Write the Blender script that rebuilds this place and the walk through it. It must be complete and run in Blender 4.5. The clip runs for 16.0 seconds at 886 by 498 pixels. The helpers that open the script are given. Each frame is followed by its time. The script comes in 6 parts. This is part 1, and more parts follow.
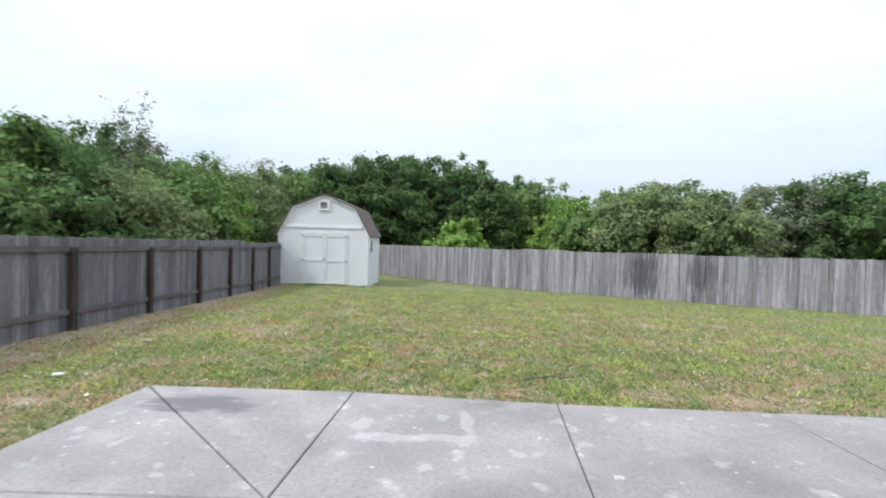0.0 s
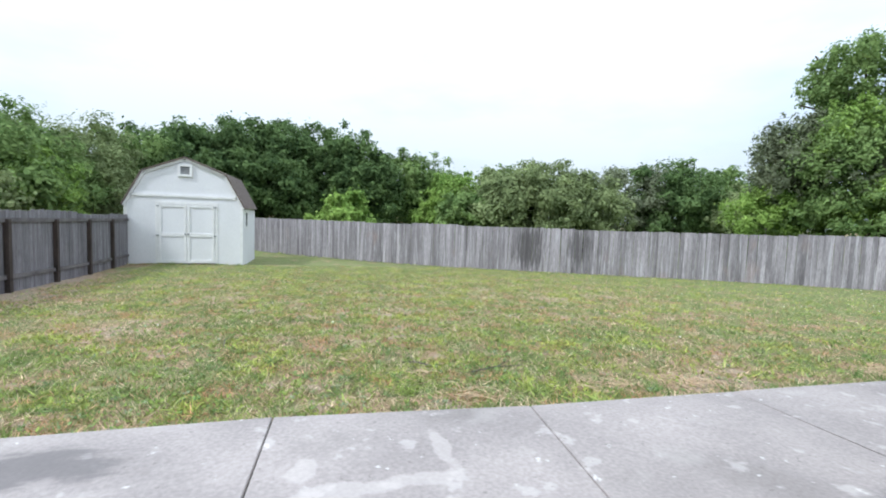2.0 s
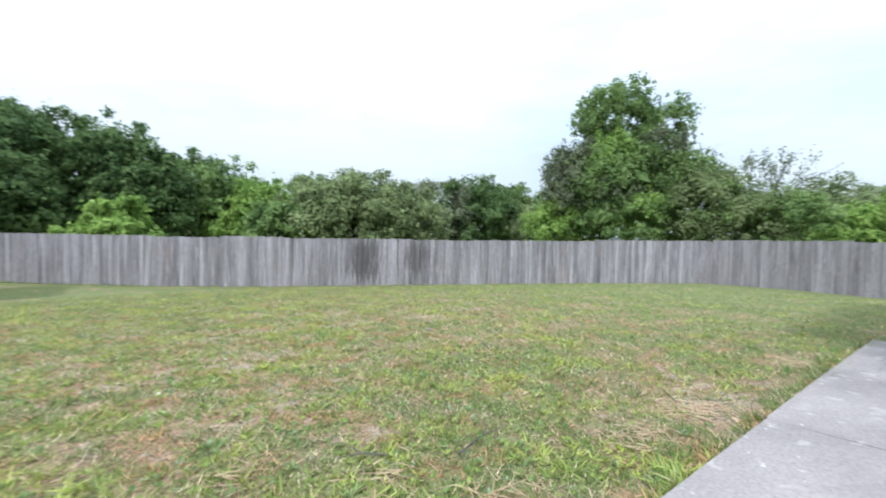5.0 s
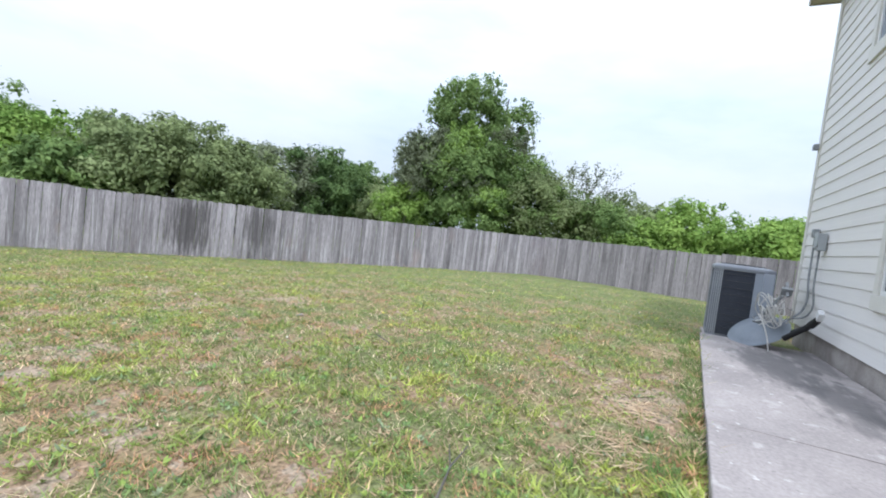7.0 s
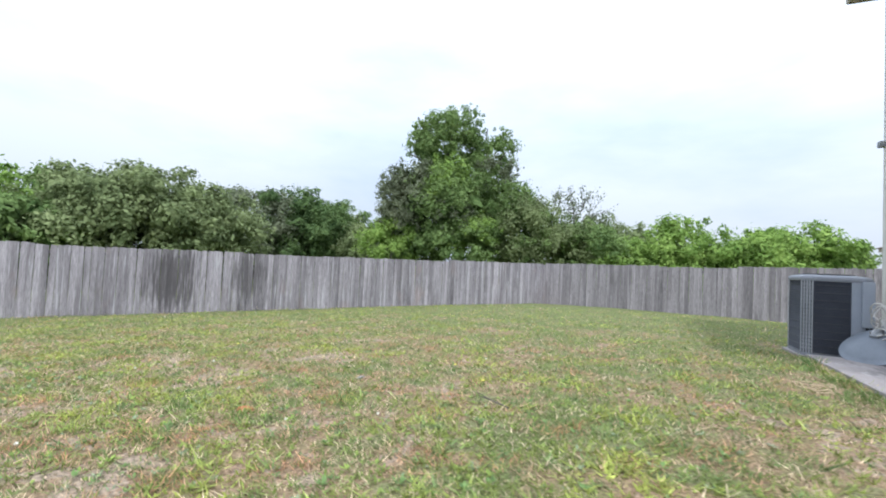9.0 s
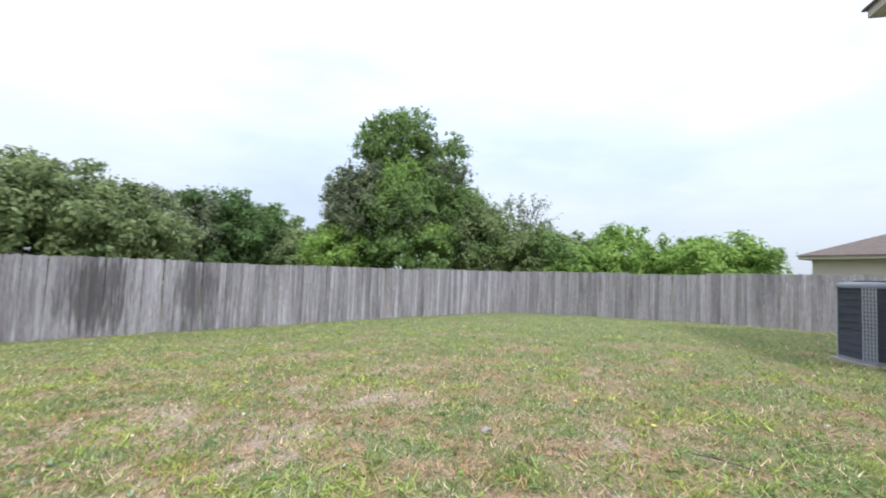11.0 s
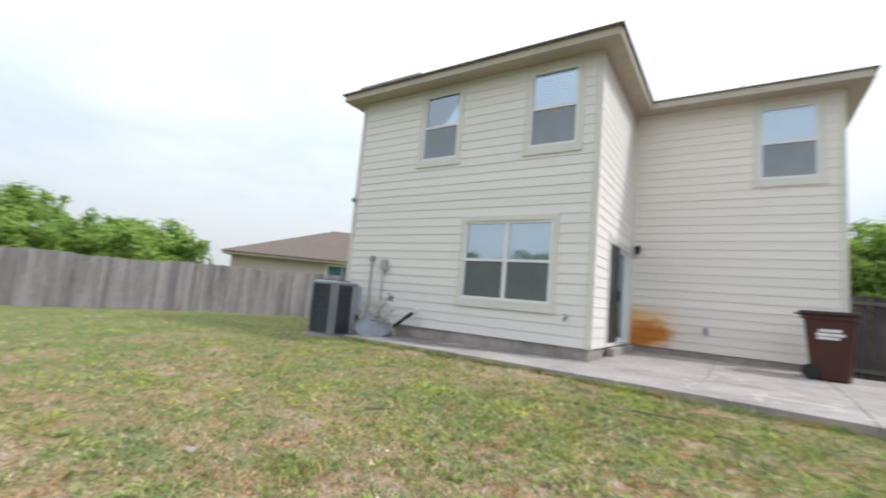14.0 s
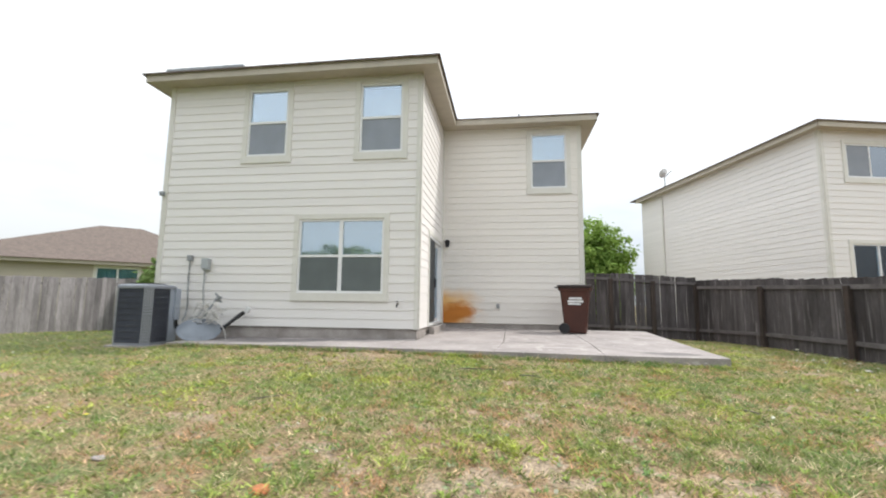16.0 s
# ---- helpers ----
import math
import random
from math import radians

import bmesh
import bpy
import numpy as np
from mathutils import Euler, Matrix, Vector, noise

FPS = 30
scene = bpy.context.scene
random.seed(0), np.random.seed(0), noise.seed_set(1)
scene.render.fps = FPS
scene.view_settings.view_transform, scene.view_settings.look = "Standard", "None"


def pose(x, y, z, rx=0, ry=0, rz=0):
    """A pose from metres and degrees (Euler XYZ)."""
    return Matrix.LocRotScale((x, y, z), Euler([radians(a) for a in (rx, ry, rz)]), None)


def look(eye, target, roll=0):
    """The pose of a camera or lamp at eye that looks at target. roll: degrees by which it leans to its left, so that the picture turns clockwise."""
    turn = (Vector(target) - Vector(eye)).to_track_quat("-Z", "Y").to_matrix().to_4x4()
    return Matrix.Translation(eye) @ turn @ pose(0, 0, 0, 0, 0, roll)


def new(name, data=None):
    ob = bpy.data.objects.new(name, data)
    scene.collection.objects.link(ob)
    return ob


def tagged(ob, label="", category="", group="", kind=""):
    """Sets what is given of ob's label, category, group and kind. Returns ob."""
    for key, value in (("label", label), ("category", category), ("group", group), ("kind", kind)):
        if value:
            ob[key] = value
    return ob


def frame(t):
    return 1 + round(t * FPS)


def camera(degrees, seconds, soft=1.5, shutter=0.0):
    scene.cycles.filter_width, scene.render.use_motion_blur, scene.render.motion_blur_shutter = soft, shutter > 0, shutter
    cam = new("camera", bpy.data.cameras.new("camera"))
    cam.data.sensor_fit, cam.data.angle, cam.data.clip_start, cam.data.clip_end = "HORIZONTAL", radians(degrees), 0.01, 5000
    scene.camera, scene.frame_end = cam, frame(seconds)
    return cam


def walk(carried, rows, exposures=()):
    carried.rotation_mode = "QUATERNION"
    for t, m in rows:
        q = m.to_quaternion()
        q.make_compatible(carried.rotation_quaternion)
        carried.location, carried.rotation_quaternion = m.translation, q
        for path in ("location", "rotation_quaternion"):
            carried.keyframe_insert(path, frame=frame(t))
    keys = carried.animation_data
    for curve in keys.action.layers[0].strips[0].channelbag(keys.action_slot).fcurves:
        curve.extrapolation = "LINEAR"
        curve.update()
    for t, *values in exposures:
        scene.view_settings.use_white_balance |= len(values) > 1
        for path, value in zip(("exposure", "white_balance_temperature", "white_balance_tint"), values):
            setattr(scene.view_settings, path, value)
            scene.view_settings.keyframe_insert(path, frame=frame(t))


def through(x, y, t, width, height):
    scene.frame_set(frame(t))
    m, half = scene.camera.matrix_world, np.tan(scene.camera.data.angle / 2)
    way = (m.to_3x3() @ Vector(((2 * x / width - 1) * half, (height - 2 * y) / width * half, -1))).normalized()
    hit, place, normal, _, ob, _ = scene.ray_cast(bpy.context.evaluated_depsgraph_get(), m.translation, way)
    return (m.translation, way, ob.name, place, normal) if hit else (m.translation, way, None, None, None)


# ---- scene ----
cam = camera(90.4, 16.0, soft=1.9, shutter=0.4)
PATH = [
    (0, (-2.416, -1.932, 1.275), (-2.432, 0.068, 1.233), 1.6),
    (0.5, (-2.479, -1.676, 1.251), (-2.359, 0.319, 1.168), 1.8),
    (1, (-2.63, -1.497, 1.256), (-2.41, 0.49, 1.197), 2.0),
    (1.5, (-2.727, -1.284, 1.242), (-2.349, 0.678, 1.162), 2.6),
    (2, (-2.88, -1.092, 1.244), (-2.35, 0.831, 1.102), 2.1),
    (2.5, (-3.013, -0.823, 1.23), (-2.477, 1.099, 1.088), 1.7),
    (3, (-3.196, -0.514, 1.19), (-2.56, 1.379, 1.08), 2.1),
    (3.5, (-3.337, -0.286, 1.226), (-2.601, 1.569, 1.085), 1.7),
    (4, (-3.371, 0.053, 1.211), (-2.526, 1.863, 1.123), 0.9),
    (4.5, (-3.385, 0.373, 1.232), (-2.342, 2.078, 1.178), 0.8),
    (5, (-3.309, 0.7, 1.15), (-2.009, 2.219, 1.089), 1.3),
    (7.5, (-3.186, 2.074, 1.01), (-1.396, 2.964, 0.945), 7.0),
    (8, (-3.104, 2.41, 0.969), (-1.331, 3.336, 0.992), 4.2),
    (10.5, (-2.613, 4.959, 0.849), (-0.709, 5.559, 0.961), 2.6),
    (11, (-2.482, 5.451, 0.85), (-0.544, 5.931, 0.975), 2.4),
    (11.5, (-2.354, 5.923, 0.856), (-0.367, 6.122, 0.966), 1.4),
    (12, (-2.241, 6.361, 0.871), (-0.249, 6.487, 0.995), 1.9),
    (12.5, (-2.058, 6.771, 0.817), (-0.064, 6.715, 0.974), 1.7),
    (13, (-2.021, 6.963, 0.806), (-0.045, 6.713, 0.989), 3.4),
    (13.5, (-2.07, 7.192, 0.781), (-0.411, 6.095, 0.988), 4.5),
    (14, (-2.017, 7.53, 0.808), (-0.906, 5.883, 1.04), 5.1),
    (14.5, (-2.059, 7.812, 0.747), (-1.384, 5.954, 1.046), 3.9),
    (15, (-1.938, 8.084, 0.706), (-1.605, 6.131, 0.979), 1.6),
    (15.5, (-1.789, 8.308, 0.747), (-1.596, 6.327, 0.949), 1.8),
    (16, (-1.708, 8.539, 0.733), (-1.426, 6.574, 0.977), 0.7),
]
walk(cam, [(t, look(e, a, r)) for t, e, a, r in PATH],
     exposures=((0, 0.33, 5780, 9), (1.5, 0.44, 5720, 8), (3.5, 0.51, 5650, 9), (5, 0.49, 5620, 8), (7.5, 0.41, 5700, 12), (12, 0.35, 5850, 12), (14, 0.30, 6180, 10), (15, 0.48, 6320, 10), (16, 0.50, 6420, 10)))

# ---- world, sun, exposure ----
SUN_FROM = Vector((-0.86, -0.32, 1.0)).normalized()
world = bpy.data.worlds.new("overcast_sky")
scene.world = world
world.use_nodes = True
wn, wl = world.node_tree.nodes, world.node_tree.links
sky = wn.new("ShaderNodeTexSky")
sky.sky_type, sky.sun_disc = 'NISHITA', False
sky.sun_elevation = math.asin(SUN_FROM.z)
sky.sun_rotation = math.atan2(SUN_FROM.x, SUN_FROM.y)
sky.dust_density, sky.air_density = 4.0, 1.0
w_co = wn.new("ShaderNodeTexCoord")
w_map = wn.new("ShaderNodeMapping")
w_map.inputs["Scale"].default_value = (1.0, 1.0, 3.2)
clouds = wn.new("ShaderNodeTexNoise")
clouds.inputs["Scale"].default_value = 1.7
clouds.inputs["Detail"].default_value = 6.0
clouds.inputs["Roughness"].default_value = 0.55
w_ramp = wn.new("ShaderNodeValToRGB")
w_ramp.color_ramp.elements[0].position, w_ramp.color_ramp.elements[0].color = 0.30, (0.74, 0.82, 0.92, 1)
w_ramp.color_ramp.elements[1].position, w_ramp.color_ramp.elements[1].color = 0.58, (0.97, 1.0, 1.0, 1)
w_scale = wn.new("ShaderNodeVectorMath")
w_scale.operation = 'SCALE'
w_scale.inputs["Scale"].default_value = 0.10
w_mix = wn.new("ShaderNodeMix")
w_mix.data_type = 'RGBA'
w_mix.inputs["Factor"].default_value = 0.88
wl.new(w_co.outputs["Generated"], w_map.inputs["Vector"])
wl.new(w_map.outputs["Vector"], clouds.inputs["Vector"])
wl.new(clouds.outputs["Fac"], w_ramp.inputs["Fac"])
wl.new(sky.outputs["Color"], w_scale.inputs[0])
wl.new(w_scale.outputs["Vector"], w_mix.inputs["A"])
w_up = wn.new("ShaderNodeSeparateXYZ")
wl.new(w_co.outputs["Generated"], w_up.inputs[0])
w_grad = wn.new("ShaderNodeMapRange")
w_grad.inputs["To Min"].default_value, w_grad.inputs["To Max"].default_value = 0.62, 1.78
wl.new(w_up.outputs["Z"], w_grad.inputs["Value"])
w_bright = wn.new("ShaderNodeVectorMath")
w_bright.operation = 'SCALE'
wl.new(w_ramp.outputs["Color"], w_bright.inputs[0])
wl.new(w_grad.outputs["Result"], w_bright.inputs["Scale"])
wl.new(w_bright.outputs["Vector"], w_mix.inputs["B"])
wl.new(w_mix.outputs["Result"], wn["Background"].inputs["Color"])
wn["Background"].inputs["Strength"].default_value = 1.0

sun = new("sun", bpy.data.lights.new("sun", 'SUN'))
sun.data.energy, sun.data.angle, sun.data.color = 2.1, radians(5), (1.0, 0.96, 0.9)
sun.matrix_world = look(SUN_FROM * 50, (0, 0, 0))


# ---- materials ----
def material(name, base, alt=None, rough=0.7, scale=6.0, stretch=(1, 1, 1), fine=60.0, bump=0.15, depth=0.004,
             metal=0.0, per_object=0.0, coords="Object", lo=0.35, hi=0.65, spec=0.4):
    """Two-scale noise between two colours, fine grain, bump, and a tone that differs from object to object."""
    m = bpy.data.materials.new(name)
    m.use_nodes = True
    n, l = m.node_tree.nodes, m.node_tree.links
    b = n["Principled BSDF"]
    b.inputs["Roughness"].default_value, b.inputs["Metallic"].default_value = rough, metal
    b.inputs["Specular IOR Level"].default_value = spec
    alt = alt or tuple(c * 0.82 for c in base)
    if coords == "World":
        src = n.new("ShaderNodeNewGeometry").outputs["Position"]
    else:
        src = n.new("ShaderNodeTexCoord").outputs["Object"]
    info = n.new("ShaderNodeObjectInfo")
    shift = n.new("ShaderNodeVectorMath")
    shift.operation = 'MULTIPLY_ADD'
    l.new(info.outputs["Random"], shift.inputs[0])
    shift.inputs[1].default_value = (37.0, 53.0, 71.0) if per_object else (0, 0, 0)
    l.new(src, shift.inputs[2])
    mp = n.new("ShaderNodeMapping")
    mp.inputs["Scale"].default_value = stretch
    l.new(shift.outputs["Vector"], mp.inputs["Vector"])
    big, small = n.new("ShaderNodeTexNoise"), n.new("ShaderNodeTexNoise")
    big.inputs["Scale"].default_value, big.inputs["Detail"].default_value = scale, 5.0
    small.inputs["Scale"].default_value, small.inputs["Detail"].default_value = fine, 4.0
    l.new(mp.outputs["Vector"], big.inputs["Vector"])
    l.new(mp.outputs["Vector"], small.inputs["Vector"])
    ramp = n.new("ShaderNodeValToRGB")
    ramp.color_ramp.elements[0].position, ramp.color_ramp.elements[0].color = lo, (*base, 1)
    ramp.color_ramp.elements[1].position, ramp.color_ramp.elements[1].color = hi, (*alt, 1)
    l.new(big.outputs["Fac"], ramp.inputs["Fac"])
    grain = n.new("ShaderNodeMapRange")
    grain.inputs["From Min"].default_value, grain.inputs["From Max"].default_value = 0.3, 0.7
    grain.inputs["To Min"].default_value, grain.inputs["To Max"].default_value = 1 - bump, 1 + bump
    l.new(small.outputs["Fac"], grain.inputs["Value"])
    tone = n.new("ShaderNodeMath")
    tone.operation = 'MULTIPLY_ADD'
    l.new(info.outputs["Random"], tone.inputs[0])
    tone.inputs[1].default_value, tone.inputs[2].default_value = per_object, 1 - per_object / 2
    both = n.new("ShaderNodeMath")
    both.operation = 'MULTIPLY'
    l.new(tone.outputs[0], both.inputs[0])
    l.new(grain.outputs["Result"], both.inputs[1])
    tint = n.new("ShaderNodeVectorMath")
    tint.operation = 'SCALE'
    l.new(ramp.outputs["Color"], tint.inputs[0])
    l.new(both.outputs[0], tint.inputs["Scale"])
    l.new(tint.outputs["Vector"], b.inputs["Base Color"])
    if depth:
        bp = n.new("ShaderNodeBump")
        bp.inputs["Strength"].default_value, bp.inputs["Distance"].default_value = 0.6, depth
        l.new(small.outputs["Fac"], bp.inputs["Height"])
        l.new(bp.outputs["Normal"], b.inputs["Normal"])
    return m


def noise_over(m, colour, scale, lo, hi, stretch=(1, 1, 1), amount=1.0, detail=5.0, centre=None, radius=None):
    """Lays a stain of one colour over a material, where a world-space noise (or a ball about a centre) says so."""
    n, l = m.node_tree.nodes, m.node_tree.links
    b = n["Principled BSDF"]
    old = b.inputs["Base Color"].links[0].from_socket
    pos = n.new("ShaderNodeNewGeometry").outputs["Position"]
    mp = n.new("ShaderNodeMapping")
    mp.inputs["Scale"].default_value = stretch
    l.new(pos, mp.inputs["Vector"])
    t = n.new("ShaderNodeTexNoise")
    t.inputs["Scale"].default_value, t.inputs["Detail"].default_value = scale, detail
    l.new(mp.outputs["Vector"], t.inputs["Vector"])
    value = t.outputs["Fac"]
    if centre:
        away = n.new("ShaderNodeVectorMath")
        away.operation = 'SUBTRACT'
        l.new(pos, away.inputs[0])
        away.inputs[1].default_value = centre
        squash = n.new("ShaderNodeVectorMath")
        squash.operation = 'DIVIDE'
        l.new(away.outputs["Vector"], squash.inputs[0])
        squash.inputs[1].default_value = radius
        far = n.new("ShaderNodeVectorMath")
        far.operation = 'LENGTH'
        l.new(squash.outputs["Vector"], far.inputs[0])
        add = n.new("ShaderNodeMath")
        add.operation = 'MULTIPLY_ADD'
        l.new(far.outputs["Value"], add.inputs[0])
        add.inputs[1].default_value = -0.5
        l.new(value, add.inputs[2])
        value = add.outputs[0]
    r = n.new("ShaderNodeMapRange")
    r.interpolation_type = 'SMOOTHSTEP'
    r.inputs["From Min"].default_value, r.inputs["From Max"].default_value = lo, hi
    r.inputs["To Max"].default_value = amount
    l.new(value, r.inputs["Value"])
    mix = n.new("ShaderNodeMix")
    mix.data_type = 'RGBA'
    l.new(r.outputs["Result"], mix.inputs["Factor"])
    l.new(old, mix.inputs["A"])
    mix.inputs["B"].default_value = (*colour, 1)
    l.new(mix.outputs["Result"], b.inputs["Base Color"])
    return m


def leaf_material(name, dark, light):
    """Leaves whose tone differs from leaf to leaf, and that let some light through."""
    m = bpy.data.materials.new(name)
    m.use_nodes = True
    n, l = m.node_tree.nodes, m.node_tree.links
    b = n["Principled BSDF"]
    isl = n.new("ShaderNodeNewGeometry")
    t = n.new("ShaderNodeTexNoise")
    t.inputs["Scale"].default_value, t.inputs["Detail"].default_value = 0.55, 3.0
    l.new(isl.outputs["Position"], t.inputs["Vector"])
    add = n.new("ShaderNodeMath")
    add.operation = 'MULTIPLY_ADD'
    l.new(isl.outputs["Random Per Island"], add.inputs[0])
    add.inputs[1].default_value = 0.30
    l.new(t.outputs["Fac"], add.inputs[2])
    ramp = n.new("ShaderNodeValToRGB")
    ramp.color_ramp.elements[0].position, ramp.color_ramp.elements[0].color = 0.38, (*dark, 1)
    ramp.color_ramp.elements[1].position, ramp.color_ramp.elements[1].color = 0.90, (*light, 1)
    l.new(add.outputs[0], ramp.inputs["Fac"])
    l.new(ramp.outputs["Color"], b.inputs["Base Color"])
    b.inputs["Roughness"].default_value = 0.8
    b.inputs["Specular IOR Level"].default_value = 0.12
    tr = n.new("ShaderNodeBsdfTranslucent")
    l.new(ramp.outputs["Color"], tr.inputs["Color"])
    mix = n.new("ShaderNodeMixShader")
    mix.inputs[0].default_value = 0.36
    l.new(b.outputs[0], mix.inputs[1])
    l.new(tr.outputs[0], mix.inputs[2])
    l.new(mix.outputs[0], n["Material Output"].inputs["Surface"])
    return m


def glass(name, tint=(0.9, 0.95, 0.95), rough=0.02, through=0.8):
    """Thin window glass: mostly clear, with a real mirror coat."""
    m = bpy.data.materials.new(name)
    m.use_nodes = True
    n, l = m.node_tree.nodes, m.node_tree.links
    gl = n.new("ShaderNodeBsdfGlossy")
    gl.inputs["Roughness"].default_value = rough
    gl.inputs["Color"].default_value = (0.80, 0.89, 1.0, 1)
    clear = n.new("ShaderNodeBsdfTransparent")
    clear.inputs["Color"].default_value = (*tint, 1)
    fr = n.new("ShaderNodeFresnel")
    fr.inputs["IOR"].default_value = 1.52
    up = n.new("ShaderNodeMath")
    up.operation = 'MULTIPLY_ADD'
    l.new(fr.outputs[0], up.inputs[0])
    up.inputs[1].default_value, up.inputs[2].default_value = 1.0, 1.0 - through - 0.04
    mix = n.new("ShaderNodeMixShader")
    l.new(up.outputs[0], mix.inputs[0])
    l.new(clear.outputs[0], mix.inputs[1])
    l.new(gl.outputs[0], mix.inputs[2])
    l.new(mix.outputs[0], n["Material Output"].inputs["Surface"])
    return m


M_CONCRETE = material("patio_concrete", (0.365, 0.326, 0.310), (0.272, 0.243, 0.233), 0.85, 1.3, fine=45, bump=0.14, depth=0.003, coords="World")
noise_over(M_CONCRETE, (0.47, 0.435, 0.41), 2.3, 0.58, 0.74, amount=0.5)
noise_over(M_CONCRETE, (0.17, 0.155, 0.145), 1.1, 0.54, 0.74, amount=0.55)
noise_over(M_CONCRETE, (0.64, 0.62, 0.60), 11.0, 0.68, 0.73, amount=0.7, detail=3)
noise_over(M_CONCRETE, (0.56, 0.52, 0.50), 5.5, 0.60, 0.68, amount=0.4, detail=8)
noise_over(M_CONCRETE, (0.16, 0.145, 0.135), 24.0, 0.68, 0.74, amount=0.5, detail=2)
for c_, r_ in (((-2.76, 0.82, 0.03), (0.26, 0.09, 1)), ((-2.42, 0.84, 0.03), (0.24, 0.06, 1)), ((-2.24, 1.12, 0.02), (0.05, 0.34, 1)), ((-2.96, 1.02, 0.02), (0.07, 0.12, 1))):
    noise_over(M_CONCRETE, (0.54, 0.495, 0.47), 7.0, -0.02, 0.16, amount=0.38, centre=c_, radius=r_)
for c_, r_ in (((2.7, 0.70, 0), (1.3, 0.42, 1)), ((1.5, 0.40, 0), (1.1, 0.32, 1)), ((3.5, 0.25, 0), (1.0, 0.3, 1)), ((0.6, 0.2, 0), (0.9, 0.25, 1)), ((-4.2, 1.3, 0), (0.5, 0.2, 1))):
    noise_over(M_CONCRETE, (0.13, 0.12, 0.12), 5.0, -0.05, 0.25, (0.6, 2, 1), 0.72, centre=c_, radius=r_)
M_FOUND = material("foundation_concrete", (0.40, 0.365, 0.34), (0.27, 0.24, 0.22), 0.9, 3, coords="World")
M_SIDING = material("cream_siding_paint", (0.762, 0.732, 0.708), (0.732, 0.702, 0.678), 0.55, 2.0, (0.4, 0.4, 3), fine=30, bump=0.03, depth=0.0008, per_object=0.05)
M_SIDING_RUST = material("cream_siding_rusted", (0.765, 0.725, 0.68), (0.735, 0.695, 0.65), 0.55, 2.0, (0.4, 0.4, 3), fine=30, bump=0.03, depth=0.0008, per_object=0.05)
noise_over(M_SIDING_RUST, (0.74, 0.42, 0.12), 1.0, -0.12, 0.36, (1, 1, 1), 0.9, centre=(-0.15, -3.1, 0.54), radius=(1.0, 5, 0.62))
noise_over(M_SIDING_RUST, (0.50, 0.165, 0.014), 1.6, 0.0, 0.34, (1, 1, 1.6), 0.95, centre=(-0.28, -3.1, 0.48), radius=(0.82, 5, 0.48))
M_TRIM = material("cream_trim_paint", (0.68, 0.66, 0.61), (0.64, 0.62, 0.57), 0.5, 4, bump=0.03, depth=0.0005)
M_SOFFIT = material("soffit_paint", (0.47, 0.42, 0.34), (0.43, 0.38, 0.31), 0.6, 4, bump=0.03, depth=0)
M_FASCIA = material("fascia_paint", (0.47, 0.42, 0.345), (0.41, 0.365, 0.30), 0.55, 3, bump=0.05, depth=0.0005)
M_SHINGLE = material("brown_shingles", (0.165, 0.128, 0.108), (0.12, 0.095, 0.082), 0.9, 5, fine=90, bump=0.3, depth=0.004, coords="World")
M_WALLCORE = material("wall_core", (0.4, 0.37, 0.32), rough=0.9)
M_WHITE = material("white_vinyl", (0.78, 0.78, 0.78), (0.72, 0.72, 0.72), 0.4, 5, bump=0.02, depth=0)
M_BLIND = material("white_blind", (0.80, 0.82, 0.85), (0.76, 0.78, 0.81), 0.5, 5, bump=0.02, depth=0)
M_CURTAIN = material("teal_curtain", (0.22, 0.42, 0.45), (0.12, 0.26, 0.29), 0.8, 4, (6, 6, 0.3), bump=0.1, depth=0)
M_GLASS = glass("window_glass", through=0.86)
M_GLASS_CLEAR = glass("clear_window_glass", through=0.94)
M_GLASS_SKY = glass("upper_window_glass", through=0.70)
M_DARK = material("dark_plastic", (0.02, 0.02, 0.022), rough=0.5, depth=0)
M_ROOM = material("dim_room", (0.12, 0.11, 0.10), rough=0.9, depth=0)
M_FENCE = material("weathered_fence_wood", (0.325, 0.302, 0.315), (0.185, 0.169, 0.178), 0.9, 2.2, (3.0, 3.0, 0.35), fine=30, bump=0.34, depth=0.003, per_object=0.5)
noise_over(M_FENCE, (0.085, 0.077, 0.080), 2.2, 0.56, 0.76, (2.0, 2.0, 0.25), 0.55)
noise_over(M_FENCE, (0.46, 0.45, 0.465), 4.0, 0.57, 0.70, (4.5, 4.5, 0.22), 0.7)
noise_over(M_FENCE, (0.34, 0.24, 0.20), 1.6, 0.60, 0.78, (1, 1, 0.5), 0.35)
noise_over(M_FENCE, (0.05, 0.045, 0.045), 5.0, 0.02, 0.3, (3.0, 3.0, 0.3), 0.75, centre=(5.35, 15.5, 0.2), radius=(0.75, 0.9, 1.4))
noise_over(M_FENCE, (0.05, 0.045, 0.045), 5.0, 0.05, 0.35, (3.0, 3.0, 0.3), 0.6, centre=(6.9, 14.3, 0.25), radius=(0.7, 0.9, 1.5))
M_FENCE_DARK = material("dark_weathered_fence_wood", (0.108, 0.097, 0.099), (0.062, 0.053, 0.055), 0.9, 2.0, (3, 3, 0.35), fine=30, bump=0.3, depth=0.003, per_object=0.35)
noise_over(M_FENCE_DARK, (0.032, 0.027, 0.027), 1.2, 0.52, 0.70, (1, 1, 0.4), 0.7)
noise_over(M_FENCE_DARK, (0.30, 0.275, 0.275), 4.0, 0.58, 0.70, (4.5, 4.5, 0.2), 0.6)
M_RAIL = material("fence_rail_wood", (0.16, 0.145, 0.145), (0.10, 0.088, 0.088), 0.9, 2.5, (1, 1, 2), fine=30, bump=0.25, depth=0.003, per_object=0.2)
